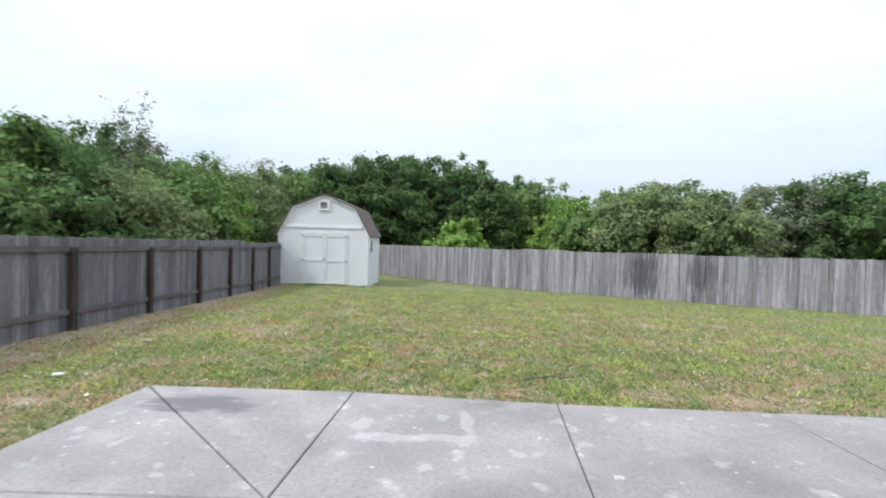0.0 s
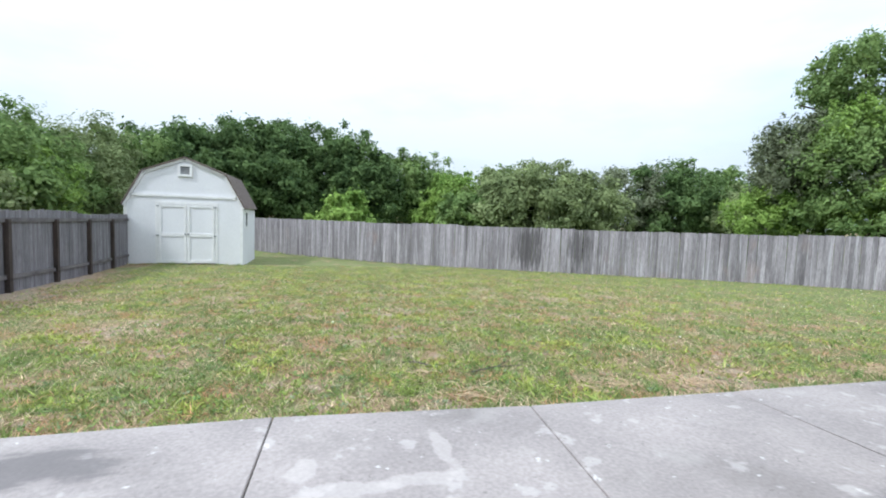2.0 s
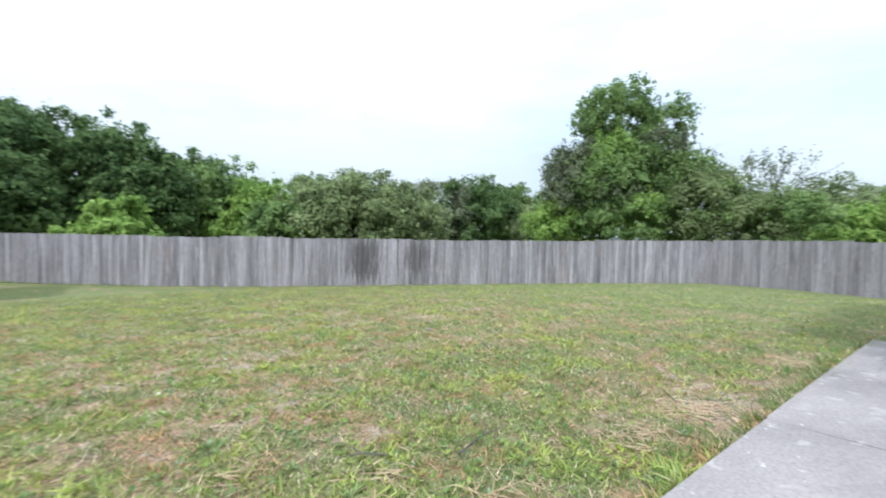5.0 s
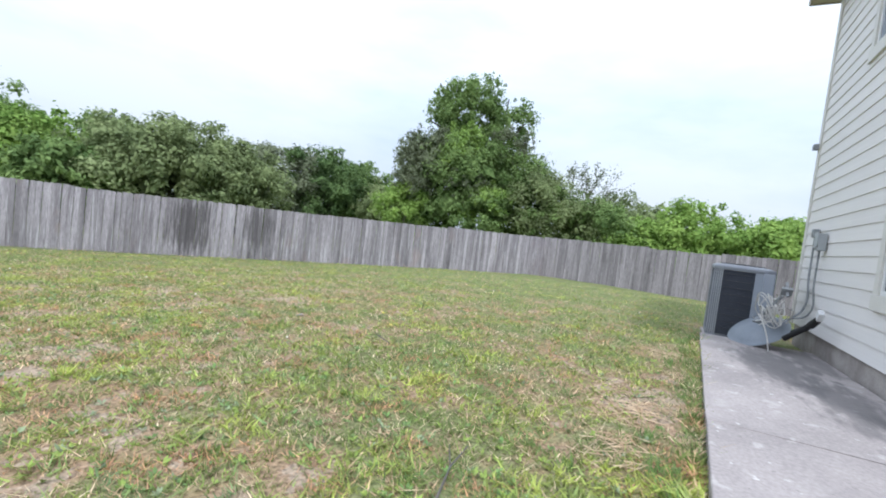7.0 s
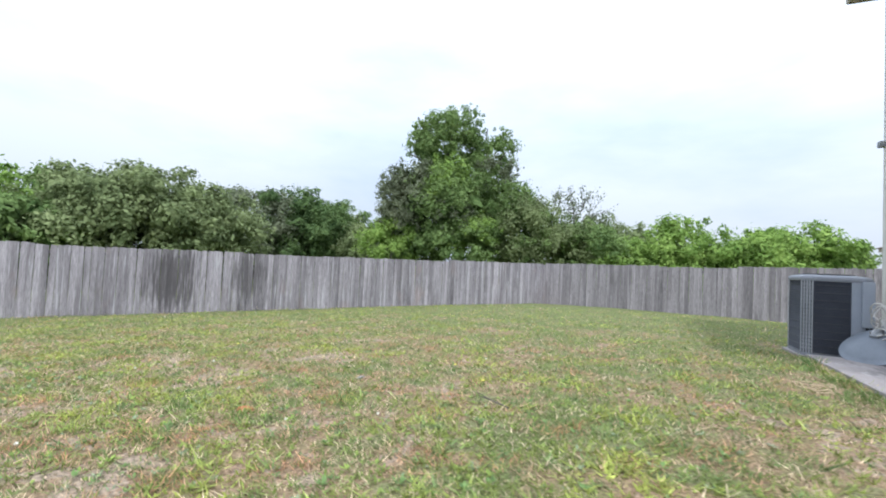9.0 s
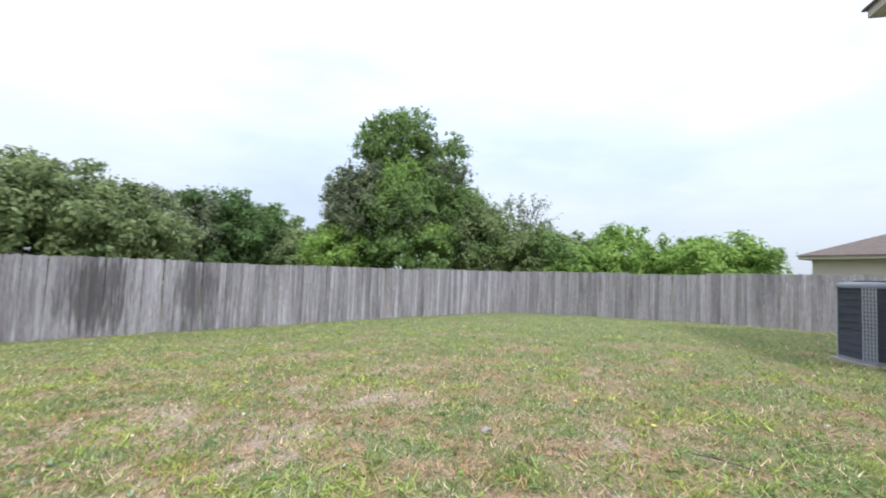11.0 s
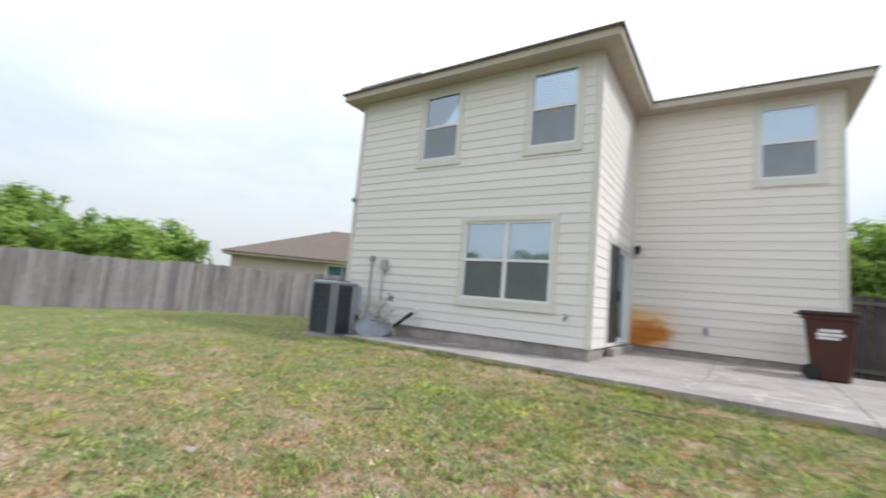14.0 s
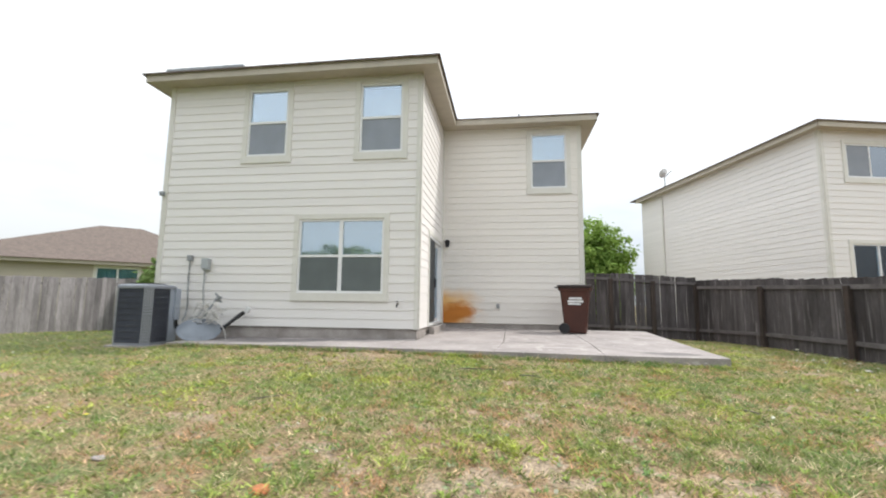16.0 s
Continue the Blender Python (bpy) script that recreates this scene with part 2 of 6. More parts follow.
M_POST = material("dark_fence_post_wood", (0.068, 0.050, 0.043), (0.036, 0.028, 0.024), 0.9, 3, (3, 3, 0.5), fine=30, bump=0.25, depth=0.003, per_object=0.2)
M_SHED = material("white_shed_paint", (0.76, 0.755, 0.765), (0.71, 0.705, 0.715), 0.55, 1.2, (1, 1, 0.4), fine=25, bump=0.03, depth=0.001)
noise_over(M_SHED, (0.52, 0.50, 0.46), 1.5, 0.64, 0.82, (1, 1, 0.3), 0.4)
M_SHED_TRIM = material("white_shed_trim", (0.80, 0.79, 0.78), (0.73, 0.72, 0.71), 0.5, 4, bump=0.03, depth=0)
M_AC = material("grey_ac_paint", (0.25, 0.26, 0.29), (0.225, 0.235, 0.265), 0.45, 3, bump=0.04, depth=0)
M_COIL = material("dark_coil", (0.110, 0.118, 0.140), (0.078, 0.085, 0.102), 0.6, 20, (1, 1, 6), fine=120, bump=0.4, depth=0.002)
M_POSTGREY = material("dark_grey_enamel", (0.13, 0.135, 0.15), (0.11, 0.115, 0.13), 0.45, 3, bump=0.04, depth=0)
M_LOUVER = material("dark_louver_enamel", (0.085, 0.092, 0.115), (0.068, 0.074, 0.094), 0.5, 6, bump=0.06, depth=0)
M_BLUEGREY = material("pale_blue_grey_enamel", (0.36, 0.39, 0.45), (0.32, 0.35, 0.41), 0.45, 3, bump=0.04, depth=0)
M_RIB = material("light_grey_rib", (0.42, 0.43, 0.46), (0.38, 0.39, 0.42), 0.45, 3, bump=0.04, depth=0)
M_BOX = material("pale_grey_enamel", (0.40, 0.42, 0.43), (0.36, 0.38, 0.39), 0.5, 4, bump=0.05, depth=0)
M_DISH = material("grey_dish_paint", (0.205, 0.228, 0.262), (0.17, 0.19, 0.22), 0.45, 4, bump=0.06, depth=0)
M_METAL = material("galvanised_metal", (0.33, 0.34, 0.35), (0.26, 0.27, 0.28), 0.5, 6, metal=0.4, bump=0.08, depth=0)
M_CABLE = material("white_cable", (0.62, 0.60, 0.57), rough=0.6, bump=0.1, depth=0)
M_BIN = material("brown_bin_plastic", (0.075, 0.026, 0.018), (0.055, 0.02, 0.015), 0.45, 3, bump=0.08, depth=0)
M_BINLID = material("dark_bin_lid", (0.035, 0.022, 0.02), (0.025, 0.017, 0.016), 0.45, 3, bump=0.08, depth=0)
M_LABEL = material("white_sticker", (0.75, 0.75, 0.75), rough=0.6, bump=0.05, depth=0)
M_BARK = material("bark", (0.10, 0.085, 0.07), (0.06, 0.05, 0.042), 0.95, 4, (1, 1, 0.3), fine=20, bump=0.3, depth=0.01)
M_TWIG = material("grey_twig", (0.15, 0.135, 0.12), (0.10, 0.09, 0.08), 0.9, 6, bump=0.2, depth=0)
M_PETAL = material("pale_petals", (0.78, 0.76, 0.62), rough=0.8, depth=0)
LEAF = {
    "oak": leaf_material("oak_leaves", (0.046, 0.086, 0.032), (0.192, 0.282, 0.100)),
    "mid": leaf_material("green_leaves", (0.078, 0.138, 0.042), (0.285, 0.390, 0.135)),
    "light": leaf_material("fresh_leaves", (0.125, 0.225, 0.045), (0.380, 0.520, 0.135)),
    "sage": leaf_material("sage_leaves", (0.105, 0.145, 0.058), (0.325, 0.385, 0.175)),
    "grey": leaf_material("grey_green_leaves", (0.090, 0.112, 0.062), (0.290, 0.325, 0.200)),
}

# ground: short grass over soil, greener and drier by patches
M_GROUND = bpy.data.materials.new("patchy_lawn")
M_GROUND.use_nodes = True
gn, gk = M_GROUND.node_tree.nodes, M_GROUND.node_tree.links
g_dry = gn.new("ShaderNodeAttribute")
g_dry.attribute_name = "dry"
g_pos = gn.new("ShaderNodeNewGeometry")
g_fine, g_mid = gn.new("ShaderNodeTexNoise"), gn.new("ShaderNodeTexNoise")
g_fine.inputs["Scale"].default_value, g_fine.inputs["Detail"].default_value = 38.0, 6.0
g_mid.inputs["Scale"].default_value, g_mid.inputs["Detail"].default_value = 5.0, 6.0
gk.new(g_pos.outputs["Position"], g_fine.inputs["Vector"])
gk.new(g_pos.outputs["Position"], g_mid.inputs["Vector"])
g_sum = gn.new("ShaderNodeMath")
g_sum.operation = 'MULTIPLY_ADD'
gk.new(g_mid.outputs["Fac"], g_sum.inputs[0])
g_sum.inputs[1].default_value = 1.0
g_less = gn.new("ShaderNodeMath")
g_less.operation = 'SUBTRACT'
g_less.inputs[1].default_value = 0.1
gk.new(g_dry.outputs["Fac"], g_less.inputs[0])
gk.new(g_less.outputs[0], g_sum.inputs[2])
g_ramp = gn.new("ShaderNodeValToRGB")
g_el = g_ramp.color_ramp.elements
g_el[0].position, g_el[0].color = 0.30, (0.165, 0.205, 0.070, 1)
g_el[1].position, g_el[1].color = 1.25, (0.37, 0.29, 0.21, 1)
e = g_el.new(0.58)
e.color = (0.225, 0.225, 0.110, 1)
e = g_el.new(0.80)
e.color = (0.30, 0.225, 0.128, 1)
e = g_el.new(0.98)
e.color = (0.335, 0.235, 0.155, 1)
gk.new(g_sum.outputs[0], g_ramp.inputs["Fac"])
g_gain = gn.new("ShaderNodeMapRange")
g_gain.inputs["From Min"].default_value, g_gain.inputs["From Max"].default_value = 0.3, 0.7
g_gain.inputs["To Min"].default_value, g_gain.inputs["To Max"].default_value = 0.42, 1.38
gk.new(g_fine.outputs["Fac"], g_gain.inputs["Value"])
g_out = gn.new("ShaderNodeVectorMath")
g_out.operation = 'SCALE'
gk.new(g_ramp.outputs["Color"], g_out.inputs[0])
gk.new(g_gain.outputs["Result"], g_out.inputs["Scale"])
gk.new(g_out.outputs["Vector"], gn["Principled BSDF"].inputs["Base Color"])
gn["Principled BSDF"].inputs["Roughness"].default_value = 0.95
gn["Principled BSDF"].inputs["Specular IOR Level"].default_value = 0.1
g_bump = gn.new("ShaderNodeBump")
g_bump.inputs["Strength"].default_value, g_bump.inputs["Distance"].default_value = 0.8, 0.03
gk.new(g_fine.outputs["Fac"], g_bump.inputs["Height"])
gk.new(g_bump.outputs["Normal"], gn["Principled BSDF"].inputs["Normal"])

M_BLADE = bpy.data.materials.new("grass_blades")
M_BLADE.use_nodes = True
bn, bk = M_BLADE.node_tree.nodes, M_BLADE.node_tree.links
b_col = bn.new("ShaderNodeAttribute")
b_col.attribute_name = "tone"
bk.new(b_col.outputs["Color"], bn["Principled BSDF"].inputs["Base Color"])
bn["Principled BSDF"].inputs["Roughness"].default_value = 0.7
bn["Principled BSDF"].inputs["Specular IOR Level"].default_value = 0.2
b_tr = bn.new("ShaderNodeBsdfTranslucent")
bk.new(b_col.outputs["Color"], b_tr.inputs["Color"])
b_mix = bn.new("ShaderNodeMixShader")
b_mix.inputs[0].default_value = 0.3
bk.new(bn["Principled BSDF"].outputs[0], b_mix.inputs[1])
bk.new(b_tr.outputs[0], b_mix.inputs[2])
bk.new(b_mix.outputs[0], bn["Material Output"].inputs["Surface"])


# ---- building helpers ----
def world_of(ob):
    m = ob.matrix_basis.copy()
    return world_of(ob.parent) @ ob.matrix_parent_inverse @ m if ob.parent else m


def adopt(ob, parent):
    ob.parent = parent
    ob.matrix_parent_inverse = world_of(parent).inverted()
    return ob


def base(name, x, y, z, label, category, group="", kind=""):
    ob = new(name)
    ob.location = (x, y, z)
    ob.empty_display_size = 0.1
    return tagged(ob, label, category, group, kind)


def mesh_of(name, bm, mat, smooth=False):
    me = bpy.data.meshes.new(name)
    bmesh.ops.recalc_face_normals(bm, faces=bm.faces)
    bm.to_mesh(me)
    bm.free()
    me.materials.append(mat)
    if smooth:
        me.polygons.foreach_set("use_smooth", [True] * len(me.polygons))
    return me


def part(name, bm, mat, parent=None, label="", smooth=False):
    ob = new(name, mesh_of(name, bm, mat, smooth))
    if parent:
        adopt(ob, parent)
    return tagged(ob, label) if label else ob


def box(bm, lo, hi, bevel=0.0, m=None):
    """Adds a box between two corners; bevel rounds its edges; m places it."""
    lo, hi = Vector(lo), Vector(hi)
    size, mid = hi - lo, (hi + lo) / 2
    made = bmesh.ops.create_cube(bm, size=1.0, matrix=Matrix.Translation(mid) @ Matrix.Diagonal((*size, 1)))
    verts = made["verts"]
    if bevel:
        edges = list({e for v in verts for e in v.link_edges})
        out = bmesh.ops.bevel(bm, geom=edges, offset=bevel, segments=2, affect='EDGES', profile=0.6)
        verts = list({v for f in out["faces"] for v in f.verts} | {v for v in verts if v.is_valid})
    if m:
        bmesh.ops.transform(bm, matrix=m, verts=verts)
    return bm


def boxes(*specs, bevel=0.0, m=None):
    bm = bmesh.new()
    for lo, hi in specs:
        box(bm, lo, hi, bevel, m)
    return bm


def rod(bm, a, b, r, r2=None, sides=10):
    """Adds a round rod from a to b."""
    a, b = Vector(a), Vector(b)
    d = b - a
    m = Matrix.Translation((a + b) / 2) @ d.to_track_quat('Z', 'Y').to_matrix().to_4x4()
    bmesh.ops.create_cone(bm, cap_ends=True, segments=sides, radius1=r, radius2=r if r2 is None else r2, depth=d.length, matrix=m)
    return bm


def tube(name, points, r, mat, parent=None):
    """A bent pipe or cable along points, as a mesh."""
    cu = bpy.data.curves.new(name, 'CURVE')
    cu.dimensions, cu.bevel_depth, cu.bevel_resolution, cu.resolution_u = '3D', r, 2, 6
    sp = cu.splines.new('BEZIER')
    sp.bezier_points.add(len(points) - 1)
    for bp_, p in zip(sp.bezier_points, points):
        bp_.co = p
        bp_.handle_left_type = bp_.handle_right_type = 'AUTO'
    tmp = bpy.data.objects.new(name, cu)
    me = bpy.data.meshes.new_from_object(tmp)
    bpy.data.objects.remove(tmp)
    me.materials.clear()
    me.materials.append(mat)
    ob = new(name, me)
    return adopt(ob, parent) if parent else ob


def extrude(bm, ring, push):
    """Adds a prism: a flat ring of points pushed along a vector."""
    a = [bm.verts.new(p) for p in ring]
    b = [bm.verts.new(Vector(p) + Vector(push)) for p in ring]
    bm.faces.new(a)
    bm.faces.new(b[::-1])
    for i in range(len(a)):
        j = (i + 1) % len(a)
        bm.faces.new((a[j], a[i], b[i], b[j]))
    return bm


# ---- ground ----
def ground_z(x, y):
    x, y = np.clip(x, -12.0, 19.0), np.clip(y, -9.0, 26.0)
    rise = 0.055 * np.exp(-((y - 1.1) / 1.1) ** 2) * np.clip((x + 1.5) / 2.0, 0, 1) * np.clip((4.9 - x) / 0.8, 0, 1)
    rise = rise + 0.03 * np.exp(-((y - 1.5) / 1.0) ** 2) * np.clip((x + 5.6) / 0.6, 0, 1) * np.clip((0.5 - x) / 2.0, 0, 1)
    return rise + (-0.0931 +0.00272 * x -0.0158 * y -0.00139 * x * x -0.000109 * x * y -0.00424 * y * y +9.55e-05 * x * x * y +0.000143 * y ** 3 -1.9e-05 * x * y * y)


def dryness(x, y):
    """0 lush to 1 bare, in patches."""
    v = 0.38 + 0.40 * noise.fractal(Vector((x * 0.9, y * 0.9, 3.1)), 0.8, 2.0, 4)
    v += 0.38 * noise.noise(Vector((x * 3.3, y * 3.3, 9.0))) + 0.25 * noise.noise(Vector((x * 7.5, y * 7.5, 5.0)))
    d = math.hypot((x + 1.5) / 7.5, (y - 7.0) / 5.5)
    v += 0.16 * max(0.0, 1.3 - d)
    strip = -6.6 - 0.111 * y - x
    if strip > 0:
        v += 0.5 * min(1.2, strip) * (1.0 if y > 1.0 else 0.3)
    if y > 9:
        v -= 0.02 * min(y - 9, 6)
    if x > 3.0:
        v -= 0.05 * min(x - 3.0, 6.0)
    if y > 13:
        v -= 0.12
    edge = y - (1.485 - 0.035 * x)
    if 0.0 < edge < 0.5 and -5.0 < x < 4.3:
        v += 0.35 * (0.5 - edge)
    if 0.4 < edge < 2.6 and -5.0 < x < 4.0:
        v -= 0.14 * (1.0 - abs(edge - 1.5) / 1.1)
    v += 0.5 * max(0.0, 1.0 - math.hypot((x - 0.9) / 1.3, (y - 1.9) / 0.45))
    return min(1.0, max(0.0, v - 0.15))


def axis_lines(lo, hi, step, reach):
    inner = list(np.arange(lo, hi + step / 2, step))
    out, s = [], step
    v = 0.0
    while v < reach:
        s *= 1.5
        v += s
        out.append(v)
    return [lo - o for o in out[::-1]] + inner + [hi + o for o in out]


gx, gy = axis_lines(-11.0, 18.0, 0.15, 1500.0), axis_lines(-8.0, 25.0, 0.15, 1500.0)
GX, GY = np.meshgrid(gx, gy)
GZ = ground_z(GX, GY)
gz_bumps = np.array([[0.02 * noise.noise(Vector((x * 0.8, y * 0.8, 0))) for x in gx] for y in gy])
ground_me = bpy.data.meshes.new("ground")
nx, ny = len(gx), len(gy)
idx = np.arange(nx * ny).reshape(ny, nx)
ground_me.from_pydata(np.stack([GX, GY, GZ + gz_bumps], -1).reshape(-1, 3).tolist(), [],
                      np.stack([idx[:-1, :-1], idx[:-1, 1:], idx[1:, 1:], idx[1:, :-1]], -1).reshape(-1, 4).tolist())
dry_at = ground_me.attributes.new("dry", 'FLOAT', 'POINT')
dry_at.data.foreach_set("value", [dryness(x, y) if abs(x) < 40 and abs(y) < 40 else 0.3 for y in gy for x in gx])
ground_me.polygons.foreach_set("use_smooth", [True] * len(ground_me.polygons))
ground_me.materials.append(M_GROUND)
tagged(new("ground", ground_me), "sloping backyard lawn, patchy green and dry tan grass over bare soil", "ground", kind="structure")


def slab_z(x, y):
    return 0.02 * max(0.0, 1.6 - y) * (1.0 if x < 0 else max(0.0, 1 - x / 3.5)) - (0.02 if x > 2 else 0)


# ---- concrete patio, each bay a slab of its own with a joint between ----
def slab_bay(ring):
    bm = bmesh.new()
    top = [bm.verts.new((x, y, slab_z(x, y))) for x, y in ring]
    bottom = [bm.verts.new((x, y, -0.45)) for x, y in ring]
    bm.faces.new(top)
    bm.faces.new(bottom[::-1])
    for i in range(len(ring)):
        j = (i + 1) % len(ring)
        bm.faces.new((top[j], top[i], bottom[i], bottom[j]))
    rim = [e for e in bm.edges if all(v.co.z > -0.4 for v in e.verts)]
    bmesh.ops.bevel(bm, geom=rim, offset=0.006, segments=1, affect='EDGES')
    return bm


patio = base("patio", -2.0, 0.0, 0.0, "weathered grey concrete patio slab with tooled joints and pale stains", "patio", kind="structure")
G = 0.004
J0, J1, J2 = (-3.23, 0.11), (-1.66, 0.15), (0.02, 0.20)
T0, T1, T2, T3 = (-4.853, 1.68), (-3.15, 1.67), (-1.505, 1.53), (0.16, 1.475)
bays = (
    ((T0[0] + 0.01, T0[1]), (T1[0] - G, T1[1]), (J0[0] - G, J0[1] + 0.01)),
    ((T0[0], T0[1] - 0.012), (J0[0] - 0.012, J0[1] + G), (-4.92, 0.10 + G)),
    ((T1[0] + G, T1[1]), (T2[0] - G, T2[1]), (J1[0] - G, J1[1] + G), (J0[0] + G, J0[1] + G)),
    ((T2[0] + G, T2[1]), (T3[0] - G, T3[1]), (0.13, 0.24), (J2[0] - 0.03, J2[1] + G), (J1[0] + G, J1[1] + G)),
    ((-4.92, 0.10 - G), (J0[0] - G, J0[1] - G), (-3.25, -3.14), (-5.12, -3.14)),
    ((J0[0] + G, J0[1] - G), (J1[0] - G, J1[1] - G), (-1.70, -3.14), (-3.24, -3.14)),
    ((J1[0] + G, J1[1] - G), (-0.02, J2[1] - G), (-0.02, -3.14), (-1.69, -3.14)),
    ((T3[0] + G, T3[1]), (0.30, 1.475), (1.9, 1.425), (1.9, 0.03), (0.03, 0.03), (0.03, 0.19), (0.14, 0.24)),
    ((1.908, 1.425), (4.28, 1.345), (4.28, 0.03), (1.908, 0.03)),
)
for ring in bays:
    part("slab", slab_bay(ring), M_CONCRETE, patio)
bm = slab_bay([(-4.80, 1.62), (0.2, 1.35), (0.2, 0.03), (-0.03, 0.03), (-0.03, -3.10), (-5.0, -3.10)])
bmesh.ops.translate(bm, vec=(0, 0, -0.02), verts=bm.verts)
part("joint_filler", bm, material("joint_dirt", (0.09, 0.08, 0.07), depth=0), patio)

# ---- the house ----
COURSE = 0.178


def frame_of(ox, oy, nx_, ny_):
    """Local axes of a wall: along it, out of it, up."""
    return Matrix(((ny_, nx_, 0, ox), (-nx_, ny_, 0, oy), (0, 0, 1, 0), (0, 0, 0, 1)))


def lap_mesh(mat):
    """One lap board a metre long and one course high, thicker at its lower edge."""
    bm = bmesh.new()
    extrude(bm, [(0, 0, 0), (0, 0.015, 0), (0, 0.017, 0.004), (0, 0.006, 1.0), (0, 0, 1.0)], (1, 0, 0))
    return mesh_of("siding_board", bm, mat)


M_SIDING_TAN = material("tan_siding_paint", (0.47, 0.42, 0.35), (0.43, 0.385, 0.32), 0.6, 2.0, (0.4, 0.4, 3), fine=30, bump=0.04, depth=0.0008, per_object=0.06)
LAP, LAP_RUST, LAP_TAN = lap_mesh(M_SIDING), lap_mesh(M_SIDING_RUST), lap_mesh(M_SIDING_TAN)


def wall(parent, m, length, z0, z1, holes=(), lap=None, thick=0.14, label=""):
    """A wall with openings cut through, and lap siding on it board by board."""
    us = sorted({0.0, length, *[h[0] for h in holes], *[h[1] for h in holes]})
    zs = sorted({z0, z1, *[h[2] for h in holes], *[h[3] for h in holes]})

    def is_open(u, z):
        return any(h[0] < u < h[1] and h[2] < z < h[3] for h in holes)
    bm = bmesh.new()
    for a, b in zip(us, us[1:]):
        for c, d in zip(zs, zs[1:]):
            if not is_open((a + b) / 2, (c + d) / 2):
                box(bm, (a, -thick, c), (b, 0, d), m=m)
    core = part("wall", bm, M_WALLCORE, parent, label)
    if lap is None:
        return core
    z = z0
    while z < z1 - 0.01:
        top = min(z + COURSE, z1)
        cuts = sorted({z, top, *[v for v in zs if z < v < top]})

        def bands(u0, u1):
            """Solid stretches of this course, in height, between two places along the wall."""
            out = []
            for c, d in zip(cuts, cuts[1:]):
                if not is_open((u0 + u1) / 2, (c + d) / 2):
                    if out and abs(out[-1][1] - c) < 1e-6:
                        out[-1] = (out[-1][0], d)
                    else:
                        out.append((c, d))
            return out
        runs = []
        for u0, u1 in zip(us, us[1:]):
            now = bands(u0, u1)
            if runs and runs[-1][2] == now:
                runs[-1] = (runs[-1][0], u1, now)
            else:
                runs.append((u0, u1, now))
        for u0, u1, now in runs:
            for c, d in now:
                if d - c > 0.012:
                    ob = new("siding_board", lap)
                    ob.matrix_basis = m @ Matrix.Translation((u0, 0, c)) @ Matrix.Diagonal((u1 - u0, 1, d - c, 1))
                    adopt(ob, core)
        z = top
    return core


def screen_material(name, colour, cover):
    m = material(name, colour, tuple(c * 0.85 for c in colour), 0.6, 2.0, fine=300, bump=0.1, depth=0)
    n, l = m.node_tree.nodes, m.node_tree.links
    clear = n.new("ShaderNodeBsdfTransparent")
    mix = n.new("ShaderNodeMixShader")
    mix.inputs[0].default_value = cover
    l.new(clear.outputs[0], mix.inputs[1])
    l.new(n["Principled BSDF"].outputs[0], mix.inputs[2])
    l.new(mix.outputs[0], n["Material Output"].inputs["Surface"])
    return m


M_MESH = screen_material("fine_insect_mesh", (0.35, 0.375, 0.42), 0.64)
M_MESH_DARK = screen_material("dark_insect_mesh", (0.135, 0.155, 0.155), 0.92)


